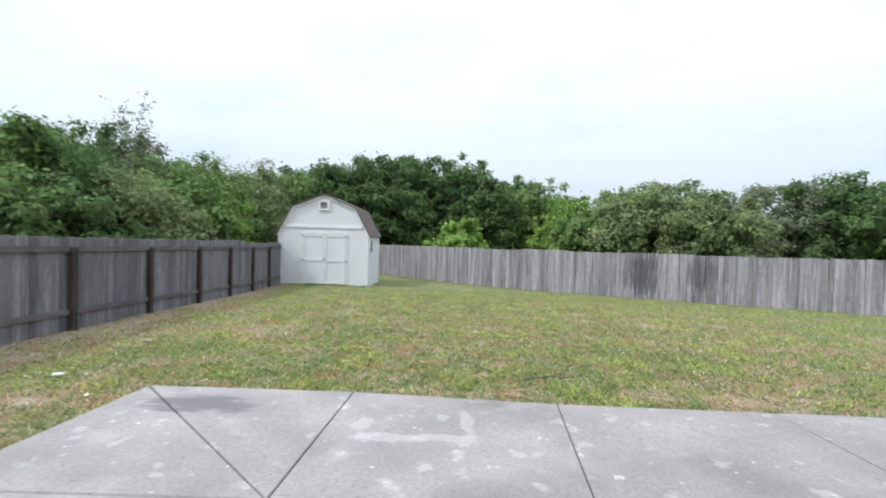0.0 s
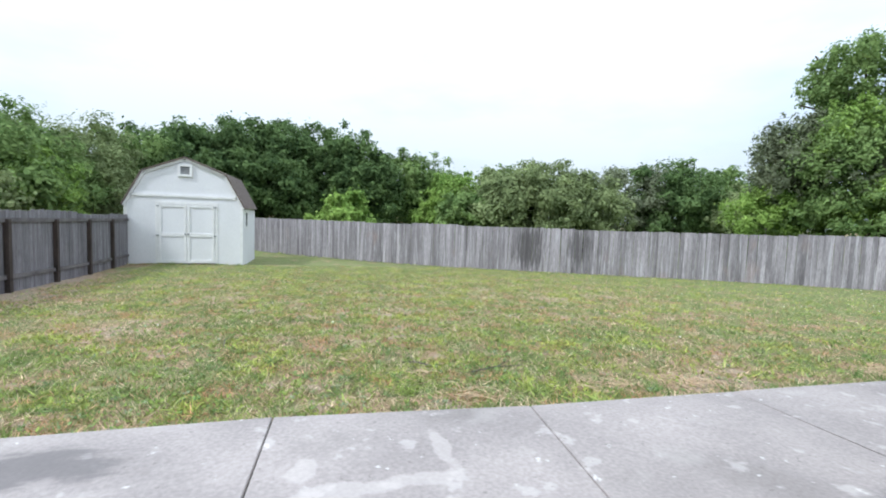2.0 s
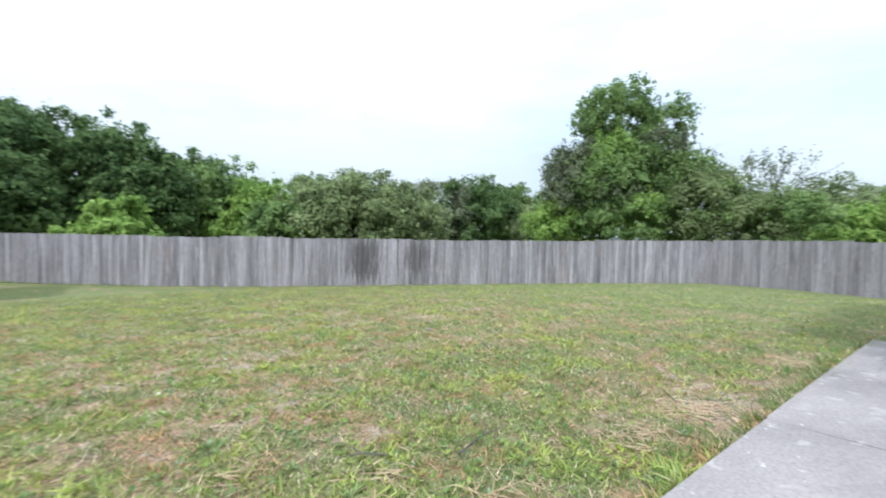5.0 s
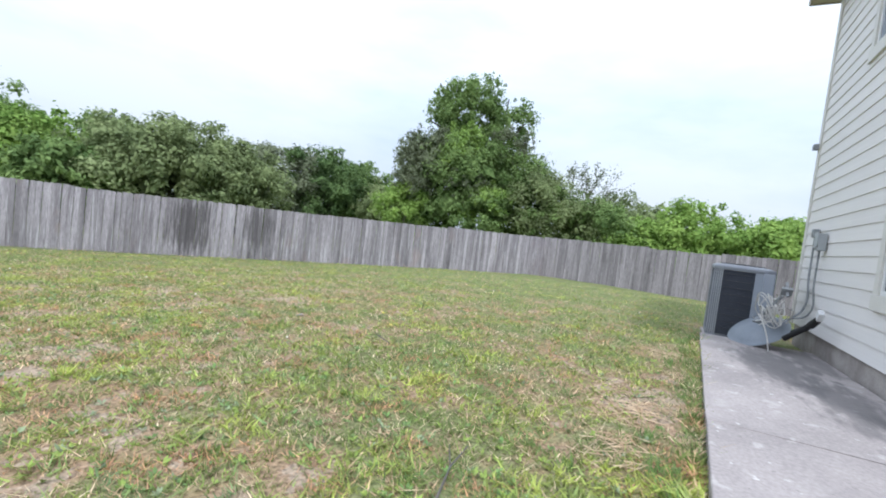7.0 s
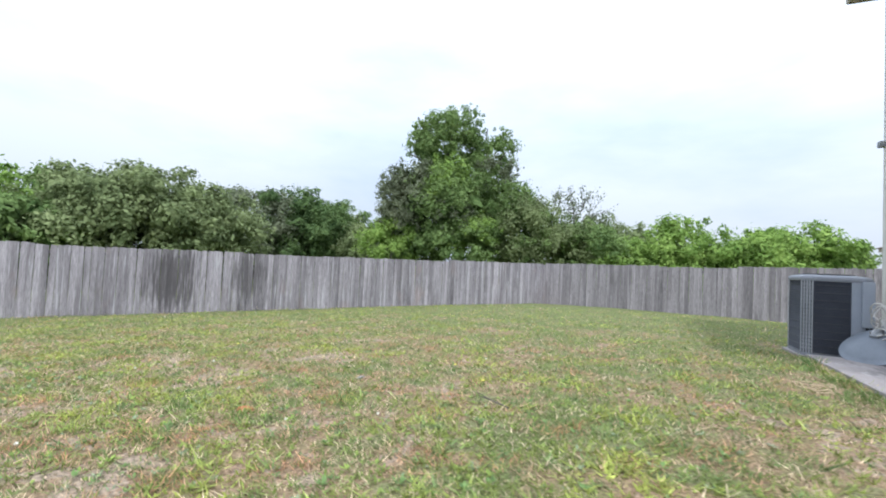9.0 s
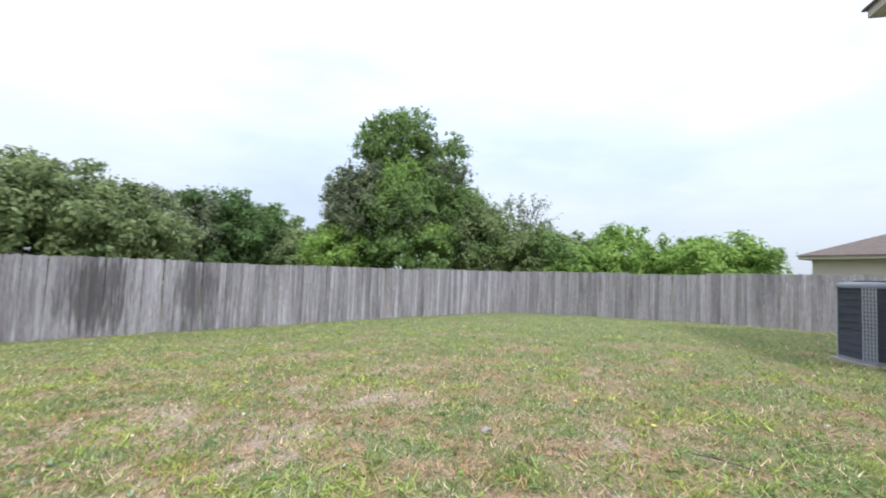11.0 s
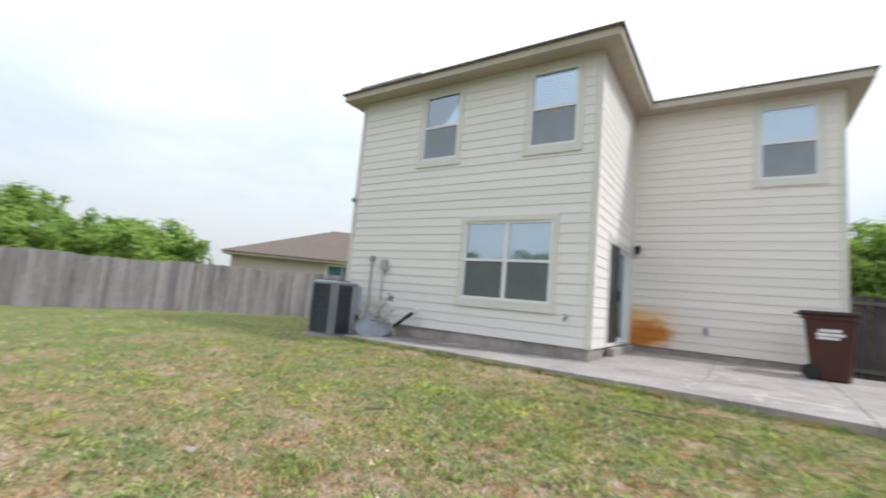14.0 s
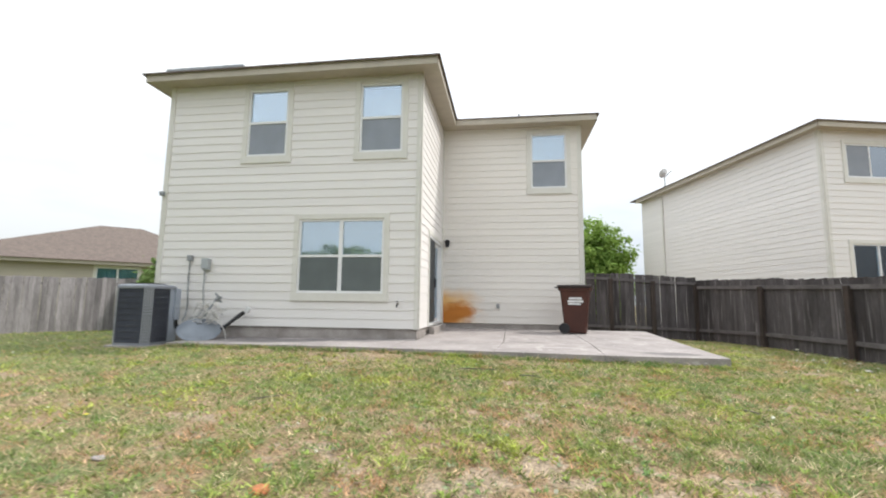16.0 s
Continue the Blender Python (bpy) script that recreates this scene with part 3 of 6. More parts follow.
def window(parent, m, u0, u1, z0, z1, lights=1, mesh=None, cloth=None, sliding=False, trim=M_TRIM):
    """A vinyl window in its opening, with trim round it; lights side by side, each with two sashes."""
    f = 0.045
    fr = part("window", boxes(((u0, -0.10, z0), (u0 + f, 0.012, z1)), ((u1 - f, -0.10, z0), (u1, 0.012, z1)),
                              ((u0 + f, -0.10, z0), (u1 - f, 0.012, z0 + f)), ((u0 + f, -0.10, z1 - f), (u1 - f, 0.012, z1)), bevel=0.004, m=m),
              M_WHITE, parent, "white vinyl window frame")
    w = (u1 - u0) / lights
    zm = (z0 + z1) / 2
    for i in range(lights):
        a, b = u0 + i * w, u0 + (i + 1) * w
        if i:
            part("mullion", boxes(((a - 0.04, -0.09, z0 + f), (a + 0.04, 0.016, z1 - f)), bevel=0.004, m=m), M_WHITE, fr)
        if sliding:
            um = (a + b) / 2
            part("meeting_rail", boxes(((um - 0.02, -0.08, z0 + f), (um + 0.02, 0.006, z1 - f)), m=m), M_WHITE, fr)
            halves = ((a + f, um - 0.02, z0 + f, z1 - f), (um + 0.02, b - f, z0 + f, z1 - f))
        else:
            part("meeting_rail", boxes(((a + 0.04, -0.08, zm - 0.028), (b - 0.04, 0.012, zm + 0.024)), bevel=0.003, m=m), M_WHITE, fr)
            halves = ((a + 0.04, b - 0.04, zm + 0.02, z1 - f), (a + 0.04, b - 0.04, z0 + f, zm - 0.02))
        for k, (p, q, c, d) in enumerate(halves):
            pane = part("pane", boxes(((p, -0.045 + 0.02 * (k == 0), c), (q, -0.039 + 0.02 * (k == 0), d)), m=m), M_GLASS_CLEAR if cloth else M_GLASS_SKY if k == 0 else M_GLASS, fr)
            pane.visible_shadow = False
            if k == 1 and mesh:
                part("screen", boxes(((p, -0.008, c), (q, -0.005, d)), m=m), mesh, fr, "dark insect screen").visible_shadow = False
    if cloth:
        part("curtain", boxes(((u0, -0.13, z0), (u1, -0.11, z1)), m=m), cloth, fr, "teal curtain")
    else:
        bm = bmesh.new()
        k = int((z1 - z0 - 0.06) / 0.05)
        for i in range(k):
            c = z0 + 0.03 + i * 0.05
            extrude(bm, [m @ Vector(p) for p in ((u0 + 0.03, -0.105, c + 0.048), (u0 + 0.03, -0.092, c), (u0 + 0.03, -0.095, c), (u0 + 0.03, -0.108, c + 0.048))],
                    m.to_3x3() @ Vector((u1 - u0 - 0.06, 0, 0)))
        part("blind", bm, M_BLIND, fr, "white slatted blind, closed")
    t = 0.11
    part("trim", boxes(((u0 - t, 0.0, z0 - 0.002), (u0 - 0.002, 0.034, z1 + t)), ((u1 + 0.002, 0.0, z0 - 0.002), (u1 + t, 0.034, z1 + t)),
                       ((u0 - 0.002, 0.0, z1 + 0.002), (u1 + 0.002, 0.034, z1 + t)), bevel=0.004, m=m), trim, fr, "cream painted window trim")
    part("sill", boxes(((u0 - t - 0.008, 0.0, z0 - t - 0.05), (u1 + t + 0.008, 0.042, z0 - 0.004)), bevel=0.004, m=m), trim, fr)
    return fr


def eaves(parent, path, z, over, mat=M_FASCIA):
    """Soffit and fascia along a line of wall corners, turning outward by over; drawn with the outside to the left of the way."""
    pts = [Vector((*p, 0)) for p in path]
    outs = []
    for i, p in enumerate(pts):
        ns = []
        if i:
            d = (p - pts[i - 1]).normalized()
            ns.append(Vector((-d.y, d.x, 0)))
        if i < len(pts) - 1:
            d = (pts[i + 1] - p).normalized()
            ns.append(Vector((-d.y, d.x, 0)))
        o = ns[0] if len(ns) == 1 else (ns[0] + ns[1]) / (1 + ns[0].dot(ns[1]))
        outs.append(p + o * over)
    for i in range(len(pts) - 1):
        a, b, c, d = pts[i], pts[i + 1], outs[i + 1], outs[i]
        part("soffit", extrude(bmesh.new(), [(v.x, v.y, z) for v in (a, b, c, d)], (0, 0, 0.015)), M_SOFFIT, parent)
        n = (d - a) - (d - a).project(b - a)
        n = n.normalized() * 0.022
        part("fascia", extrude(bmesh.new(), [(v.x, v.y, z - 0.02) for v in (d, c, c + n, d + n)], (0, 0, 0.17)), mat, parent, "tan painted fascia board")
    return outs


def hip_roof(parent, m, w, d, z, slope=0.36, thick=0.035, over_edge=0.04):
    """A hip roof over the local rectangle 0..w by 0..d, its edge at height z."""
    bm = bmesh.new()
    e = over_edge
    run = min(w, d) / 2 + e
    h = run * slope
    low = [(-e, -e), (w + e, -e), (w + e, d + e), (-e, d + e)]
    if w >= d:
        r = [(run - e, d / 2), (w - run + e, d / 2)]
    else:
        r = [(w / 2, run - e), (w / 2, d - run + e)]
    for k in (0, 1):
        v = [bm.verts.new(m @ Vector((x, y, z - k * thick))) for x, y in low] + [bm.verts.new(m @ Vector((x, y, z + h - k * thick))) for x, y in r]
        if w >= d:
            f = ((0, 1, 5, 4), (1, 2, 5), (2, 3, 4, 5), (3, 0, 4))
        else:
            f = ((0, 1, 4), (1, 2, 5, 4), (2, 3, 5), (3, 0, 4, 5))
        for q in f:
            bm.faces.new([v[i] for i in q])
        if k == 0:
            first = v
    for i in range(4):
        j = (i + 1) % 4
        bm.faces.new((first[i], first[j], v[j], v[i]))
    return part("roof", bm, M_SHINGLE, parent, "brown asphalt shingle hip roof")


WALL_LOW, WALL_TOP = 0.22, 5.505
house = base("house", 1.0, -5.0, 0.0, "two-storey house with cream lap siding and tan eaves", "house")
UP0, UP1 = 3.83, 5.33
m_front, m_side, m_wing = frame_of(0, 0, 0, 1), frame_of(0, -3.15, -1, 0), frame_of(-3.68, -3.15, 0, 1)
wall(house, m_front, 5.74, WALL_LOW, WALL_TOP, ((0.72, 2.54, 0.905, 2.425), (0.39, 1.31, UP0, UP1), (2.93, 3.85, UP0, UP1)), LAP)
wall(house, m_side, 3.15, WALL_LOW, WALL_TOP, ((0.20, 2.05, WALL_LOW, 2.27),), LAP)
wall(house, m_wing, 3.68, WALL_LOW, WALL_TOP, ((0.36, 1.29, UP0 - 0.03, UP1 - 0.03),), LAP_RUST)
wall(house, frame_of(-3.68, -11.5, -1, 0), 8.35, WALL_LOW, WALL_TOP, (), LAP)
wall(house, frame_of(5.74, 0, 1, 0), 11.5, WALL_LOW, WALL_TOP, (), LAP)
wall(house, frame_of(5.74, -11.5, 0, -1), 9.42, WALL_LOW, WALL_TOP, (), None)
part("ceiling", boxes(((-3.53, -11.35, 2.6), (5.58, -3.3, 2.7)), ((0.16, -3.3, 2.6), (5.58, -0.16, 2.7))), M_ROOM, house)
part("floor", boxes(((-3.53, -11.35, 0.10), (5.58, -3.3, 0.225)), ((0.16, -3.3, 0.10), (5.58, -0.16, 0.225))), M_ROOM, house)
part("foundation", boxes(((0.02, -11.4, -0.6), (5.72, -0.02, WALL_LOW - 0.002)), ((-3.66, -11.4, -0.6), (0.02, -3.17, WALL_LOW - 0.002)), bevel=0.01), M_FOUND, house, "stained concrete foundation edge")
for m, u in ((m_front, 0.0), (m_front, 5.66), (m_side, 3.07), (m_wing, 0.0), (m_wing, 3.63), (m_side, 0.0)):
    part("corner_board", boxes(((u, 0.0, WALL_LOW - 0.01), (u + (0.08 if u != 3.63 else 0.045), 0.032, WALL_TOP)), bevel=0.004, m=m), M_TRIM, house)
part("corner_board", boxes(((5.742, -0.09, WALL_LOW), (5.772, 0.032, WALL_TOP)), bevel=0.004), M_TRIM, house)
part("corner_board", boxes(((-3.712, -3.24, WALL_LOW), (-3.682, -3.118, WALL_TOP)), bevel=0.004), M_TRIM, house)
window(house, m_front, 0.72, 2.54, 0.905, 2.425, 2, M_MESH_DARK)
window(house, m_front, 0.39, 1.31, UP0, UP1, 1, M_MESH)
window(house, m_front, 2.93, 3.85, UP0, UP1, 1, M_MESH)
window(house, m_wing, 0.36, 1.29, UP0 - 0.03, UP1 - 0.03, 1, M_MESH)
eaves(house, ((5.74, -11.5), (5.74, 0), (0, 0), (0, -3.15), (-3.68, -3.15), (-3.68, -11.5))[::-1], WALL_TOP, 0.37)
hip_roof(house, Matrix.Translation((-0.40, -12.0, 0)), 6.54, 12.40, WALL_TOP + 0.16)
hip_roof(house, Matrix.Translation((-4.08, -12.0, 0)), 8.0, 9.22, WALL_TOP + 0.158, slope=0.30)
part("roof_vent", boxes(((3.9, -0.25, 5.75), (5.75, 0.27, 5.83)), bevel=0.01), M_METAL, house, "low grey roof vent")
part("vent_pipe", rod(bmesh.new(), (-2.1, -3.6, 5.65), (-2.1, -3.6, 6.10), 0.025), M_METAL, house)
part("corner_bracket", boxes(((5.70, 0.03, 3.0), (5.80, 0.10, 3.09)), bevel=0.01), M_METAL, house)

# sliding glass door in the side wall
ms = m_side
door = part("sliding_door", boxes(((0.20, -0.12, WALL_LOW), (0.25, 0.02, 2.27)), ((2.00, -0.12, WALL_LOW), (2.05, 0.02, 2.27)),
                                  ((0.25, -0.12, 2.21), (2.00, 0.02, 2.27)), ((0.25, -0.12, WALL_LOW), (2.00, 0.02, WALL_LOW + 0.05)), bevel=0.004, m=ms),
            M_WHITE, house, "white framed sliding glass door, closed")
for a, b, o in ((0.25, 1.14, -0.075), (1.10, 2.00, -0.035)):
    part("door_sash", boxes(((a, o - 0.015, 0.27), (a + 0.06, o + 0.015, 2.21)), ((b - 0.06, o - 0.015, 0.27), (b, o + 0.015, 2.21)),
                                   ((a + 0.06, o - 0.015, 0.27), (b - 0.06, o + 0.015, 0.35)), ((a + 0.06, o - 0.015, 2.14), (b - 0.06, o + 0.015, 2.21)), bevel=0.003, m=ms), M_WHITE, door)
part("door_pane", boxes(((0.31, -0.078, 0.35), (1.08, -0.072, 2.14)), m=ms), M_GLASS, door)
part("door_pane", boxes(((1.16, -0.038, 0.35), (1.94, -0.032, 2.14)), m=ms), M_GLASS, door)
part("door_screen", boxes(((1.14, -0.006, 0.29), (1.97, -0.002, 2.20)), m=ms), screen_material("door_mesh", (0.05, 0.055, 0.06), 0.8), door, "dark insect screen")
part("door_handle", boxes(((1.115, -0.02, 1.10), (1.15, 0.035, 1.32)), bevel=0.006, m=ms), M_DARK, door, "black pull handle")
part("door_trim", boxes(((0.115, 0.0, WALL_LOW), (0.197, 0.034, 2.355)), ((2.053, 0.0, WALL_LOW), (2.135, 0.034, 2.355)), ((0.2, 0.0, 2.273), (2.05, 0.034, 2.355)), bevel=0.004, m=ms), M_TRIM, door)
step = part("door_step", boxes(((-0.16, -2.98, 0.0), (-0.035, -1.08, 0.21)), bevel=0.012), M_FOUND, house, "concrete door step")

# small fixtures on the walls
def wall_lantern(at, out, label):
    """A small lantern on a bracket; out points away from the wall."""
    lamp_ = base("wall_lamp", at.x, at.y, at.z, label, "lamp")
    up = Vector((0, 0, 1))
    b_ = bmesh.new()
    rod(b_, at - out * 0.002, at + out * 0.025, 0.055, sides=16)
    rod(b_, at + out * 0.02 + up * 0.02, at + out * 0.10 + up * 0.07, 0.012)
    part("bracket", b_, M_DARK, lamp_)
    b_ = bmesh.new()
    c_ = at + out * 0.11
    rod(b_, c_ - up * 0.11, c_ + up * 0.04, 0.045, 0.065, sides=8)
    rod(b_, c_ + up * 0.04, c_ + up * 0.09, 0.085, 0.02, sides=8)
    part("lantern", b_, M_DARK, lamp_)


wall_lantern(Vector((-0.16, -3.125, 2.33)), Vector((0, 1, 0)), "small black outdoor wall lantern beside the door")
outlet = base("wall_outlet", -1.5, -3.12, 0.67, "grey weatherproof outlet box on the siding", "outlet")
part("cover", boxes(((-1.54, -3.13, 0.61), (-1.46, -3.08, 0.73)), bevel=0.008), M_METAL, outlet)
faucet = base("hose_faucet", 0.4, 0.03, 0.70, "dark metal hose faucet on the siding", "faucet")
bm = bmesh.new()
rod(bm, (0.4, 0.015, 0.71), (0.4, 0.10, 0.70), 0.016)
rod(bm, (0.4, 0.09, 0.71), (0.4, 0.12, 0.64), 0.014)
part("spout", bm, M_DARK, faucet)
part("valve_wheel", rod(bmesh.new(), (0.4, 0.085, 0.745), (0.4, 0.085, 0.757), 0.032, sides=12), M_DARK, faucet)
elec = base("electric_box", 4.55, 0.03, 1.45, "grey electric disconnect box with conduit on the siding", "electric box")
part("box_body", boxes(((4.48, 0.024, 1.36), (4.62, 0.12, 1.60)), bevel=0.012), M_BOX, elec)
part("box_cover", boxes(((4.472, 0.122, 1.40), (4.628, 0.134, 1.61)), bevel=0.006), M_BOX, elec)
tube("conduit", [(4.58, 0.07, 1.38), (4.58, 0.07, 0.9), (4.60, 0.08, 0.45), (4.72, 0.25, 0.35)], 0.012, M_METAL, elec)
line = base("refrigerant_line", 4.95, 0.03, 1.6, "grey pipe with a wall cap running down the siding", "pipe")
part("cap", boxes(((4.90, 0.024, 1.56), (5.0, 0.1, 1.68)), bevel=0.01), M_METAL, line)
tube("pipe", [(4.95, 0.06, 1.57), (4.95, 0.06, 1.0), (4.93, 0.07, 0.5), (4.88, 0.25, 0.3)], 0.014, M_METAL, line)

# ---- air conditioner ----
AX0, AX1, AY0, AY1, AZ0, AZ1 = 4.80, 5.56, 0.46, 1.23, -0.11, 1.02
AXM, AYM = (AX0 + AX1) / 2, (AY0 + AY1) / 2
pad = base("equipment_pad", AXM, AYM, -0.1, "pale concrete pad under the air conditioner", "pad")
part("pad_slab", boxes(((AX0 - 0.04, AY0 - 0.1, -0.3), (AX1 + 0.05, AY1 + 0.04, AZ0)), bevel=0.01), M_CONCRETE, pad)
ac = base("air_conditioner", AXM, AYM, AZ0, "grey outdoor air conditioner condenser with dark louvers and ribbed corners", "air conditioner")
CUT = 0.10                       # chamfer of the ribbed corners
HINGE = AY0 + 0.25               # where the plain service corner begins


def ac_ring(grow, z):
    """Outline of the cabinet: four cut corners."""
    g, c = grow, CUT
    return [(AX0 - g, AY0 + c, z), (AX0 - g, AY1 - c, z), (AX0 + c, AY1 + g, z), (AX1 - c, AY1 + g, z),
            (AX1 + g, AY1 - c, z), (AX1 + g, AY0 + c, z), (AX1 - c, AY0 - g, z), (AX0 + c, AY0 - g, z)]


part("base_pan", extrude(bmesh.new(), ac_ring(0.006, AZ0), (0, 0, 0.045)), M_AC, ac, "grey steel base pan")
part("coil", extrude(bmesh.new(), ac_ring(-0.025, AZ0 + 0.045), (0, 0, AZ1 - AZ0 - 0.13)), M_COIL, ac, "dark finned coil")
# domed shroud on top, open in the middle for the fan
bm = bmesh.new()
rings = []
for g, z in ((0.012, AZ1 - 0.085), (0.016, AZ1 - 0.05), (0.004, AZ1 - 0.025), (-0.05, AZ1 - 0.006)):
    ring = ac_ring(g, z)
    rings.append([bm.verts.new(v) for v in ring])
inner = []
for k in (0, 1):
    inner.append([bm.verts.new((AXM + 0.30 * math.cos(math.atan2(v[1] - AYM, v[0] - AXM)), AYM + 0.30 * math.sin(math.atan2(v[1] - AYM, v[0] - AXM)), AZ1 + 0.008 - 0.06 * k)) for v in ac_ring(0, 0)])
for lo, hi in zip(rings + inner, rings[1:] + inner):
    if lo is not hi:
        for i in range(8):
            j = (i + 1) % 8
            bm.faces.new((lo[i], lo[j], hi[j], hi[i]))
part("top_shroud", bm, M_AC, ac, "domed grey top shroud")
bm = bmesh.new()
for r in (0.29, 0.25, 0.21, 0.17, 0.13, 0.09):
    for i in range(28):
        a, b = math.tau * i / 28, math.tau * (i + 1) / 28
        rod(bm, (AXM + r * math.cos(a), AYM + r * math.sin(a), AZ1 + 0.016), (AXM + r * math.cos(b), AYM + r * math.sin(b), AZ1 + 0.016), 0.004, sides=4)
for i in range(10):
    a = math.tau * i / 10
    rod(bm, (AXM, AYM, AZ1 + 0.024), (AXM + 0.31 * math.cos(a), AYM + 0.31 * math.sin(a), AZ1 + 0.008), 0.004, sides=4)
part("fan_grille", bm, M_DARK, ac, "black wire fan guard")
part("fan_motor", rod(bmesh.new(), (AXM, AYM, AZ1 - 0.12), (AXM, AYM, AZ1 + 0.01), 0.075, sides=18), M_DARK, ac)


def ac_corner(p, q, count):
    """A pale corner strip between two points of the plan, with raised upright ribs and cross bars between them."""
    p, q = Vector((*p, 0)), Vector((*q, 0))
    d = (q - p).normalized()
    out = Vector((-d.y, d.x, 0))
    if out.dot(Vector(((p.x + q.x) / 2 - AXM, (p.y + q.y) / 2 - AYM, 0))) < 0:
        out = -out
    z0, z1 = AZ0 + 0.045, AZ1 - 0.085
    strip = part("corner_strip", extrude(bmesh.new(), [v + Vector((0, 0, z0)) for v in (p - out * 0.006, q - out * 0.006, q - out * 0.02, p - out * 0.02)], (0, 0, z1 - z0)), M_POSTGREY, ac)
    run = (q - p).length
    for i in range(count):
        c = p + d * (run * i / (count - 1))
        ring = [c - d * 0.006 - out * 0.006, c + d * 0.006 - out * 0.006, c + d * 0.004 + out * 0.008, c - d * 0.004 + out * 0.008]
        part("rib", extrude(bmesh.new(), [v + Vector((0, 0, z0)) for v in ring], (0, 0, z1 - z0)), M_RIB, strip)
    bm_ = bmesh.new()
    for k_ in range(1, 19):
        z = z0 + (z1 - z0) * k_ / 19
        extrude(bm_, [v + Vector((0, 0, z)) for v in (p - out * 0.006, q - out * 0.006, q + out * 0.002, p + out * 0.002)], (0, 0, 0.009))
    part("cross_bars", bm_, M_RIB, strip)


ac_corner((AX0, AY1 - CUT), (AX0 + CUT, AY1), 5)
ac_corner((AX1 - CUT, AY1), (AX1, AY1 - CUT), 5)
ac_corner((AX1, AY0 + CUT), (AX1 - CUT, AY0), 5)
# louvered panels: thin slats leaning outward over the coil
for x0, y0, x1, y1, nx_, ny_ in ((AX0 + CUT, AY1, AX1 - CUT, AY1, 0, 1), (AX0, HINGE, AX0, AY1 - CUT, -1, 0), (AX1, AY0 + CUT, AX1, AY1 - CUT, 1, 0)):
    z = AZ0 + 0.06
    k = 0
    while z < AZ1 - 0.11:
        n = Vector((nx_, ny_, 0))
        a, b = Vector((x0, y0, z)), Vector((x1, y1, z))
        ring = [a - n * 0.002, a + n * 0.001, a - n * 0.018 + Vector((0, 0, 0.020)), a - n * 0.021 + Vector((0, 0, 0.020))]
        part("louver", extrude(bmesh.new(), ring, b - a), M_LOUVER, ac)
        if k % 4 == 3:
            part("wire", extrude(bmesh.new(), [a + n * 0.001, a + n * 0.007, a + n * 0.007 + Vector((0, 0, 0.007)), a + n * 0.001 + Vector((0, 0, 0.007))], b - a), M_POSTGREY, ac)
        z += 0.0265
        k += 1
part("service_panel", extrude(bmesh.new(), [(AX0 - 0.004, HINGE, AZ0 + 0.04), (AX0 - 0.004, AY0 + 0.03, AZ0 + 0.04), (AX0 + 0.03, AY0 - 0.004, AZ0 + 0.04), (AX0 + CUT + 0.1, AY0 - 0.004, AZ0 + 0.04), (AX0 + CUT + 0.1, AY0 + 0.03, AZ0 + 0.04), (AX0 + 0.03, HINGE, AZ0 + 0.04)], (0, 0, AZ1 - AZ0 - 0.125)), M_BLUEGREY, ac, "plain pale blue-grey service corner")
part("wire_cover", boxes(((AX0 - 0.05, AY0 + 0.02, 0.34), (AX0 - 0.005, AY0 + 0.15, 0.95)), bevel=0.008), M_BLUEGREY, ac)
for k, y in enumerate((AY0 + 0.05, AY0 + 0.09)):
    tube("hose", [(AX0 - 0.02, y, 0.35), (AX0 - 0.035, y - 0.01, 0.22 - 0.03 * k), (AX0 - 0.07, y - 0.10, 0.12), (AX0 - 0.10, y - 0.30, 0.16), (4.68, 0.04, 0.25 + 0.05 * k)], 0.017, M_DARK, ac)

# ---- discarded satellite dish lying face down by the wall ----
dish = base("satellite_dish", 4.1, 0.75, 0.0, "grey satellite dish lying on the concrete with a bundle of cables", "satellite dish")
mt = Matrix.Translation((4.15, 0.68, 0.178)) @ Vector((-0.33, 0.46, 0.82)).to_track_quat('Z', 'Y').to_matrix().to_4x4()
bm = bmesh.new()
rings, seg = 7, 40
grid = []
for k in (0, 1):
    for i in range(rings + 1):
        r = i / rings
        grid.append([bm.verts.new(mt @ Vector((0.385 * r * math.cos(math.tau * j / seg), 0.365 * r * math.sin(math.tau * j / seg), 0.11 * (1 - r * r) - 0.012 * k - (0.012 if i == rings and not k else 0)))) for j in range(seg)] if i else [bm.verts.new(mt @ Vector((0, 0, 0.11 - 0.012 * k)))])
for k in (0, 1):
    for i in range(rings):
        lo, hi = grid[k * (rings + 1) + i], grid[k * (rings + 1) + i + 1]
        for j in range(seg):
            j2 = (j + 1) % seg
            bm.faces.new((lo[0], hi[j], hi[j2]) if i == 0 else (lo[j], hi[j], hi[j2], lo[j2]))
for j in range(seg):
    j2 = (j + 1) % seg
    bm.faces.new((grid[rings][j], grid[-1][j], grid[-1][j2], grid[rings][j2]))
part("reflector", bm, M_DISH, dish, "faded blue-grey oval reflector", smooth=True)
bm = boxes(((-0.05, -0.04, 0.0), (0.05, 0.08, 0.05)), bevel=0.008, m=mt @ Matrix.Translation((0, 0.05, 0.09)))
part("mount_bracket", bm, M_METAL, dish)
bm = bmesh.new()
rod(bm, (4.16, 0.70, 0.28), (4.00, 0.50, 0.70), 0.024)
part("mast", bm, M_METAL, dish)
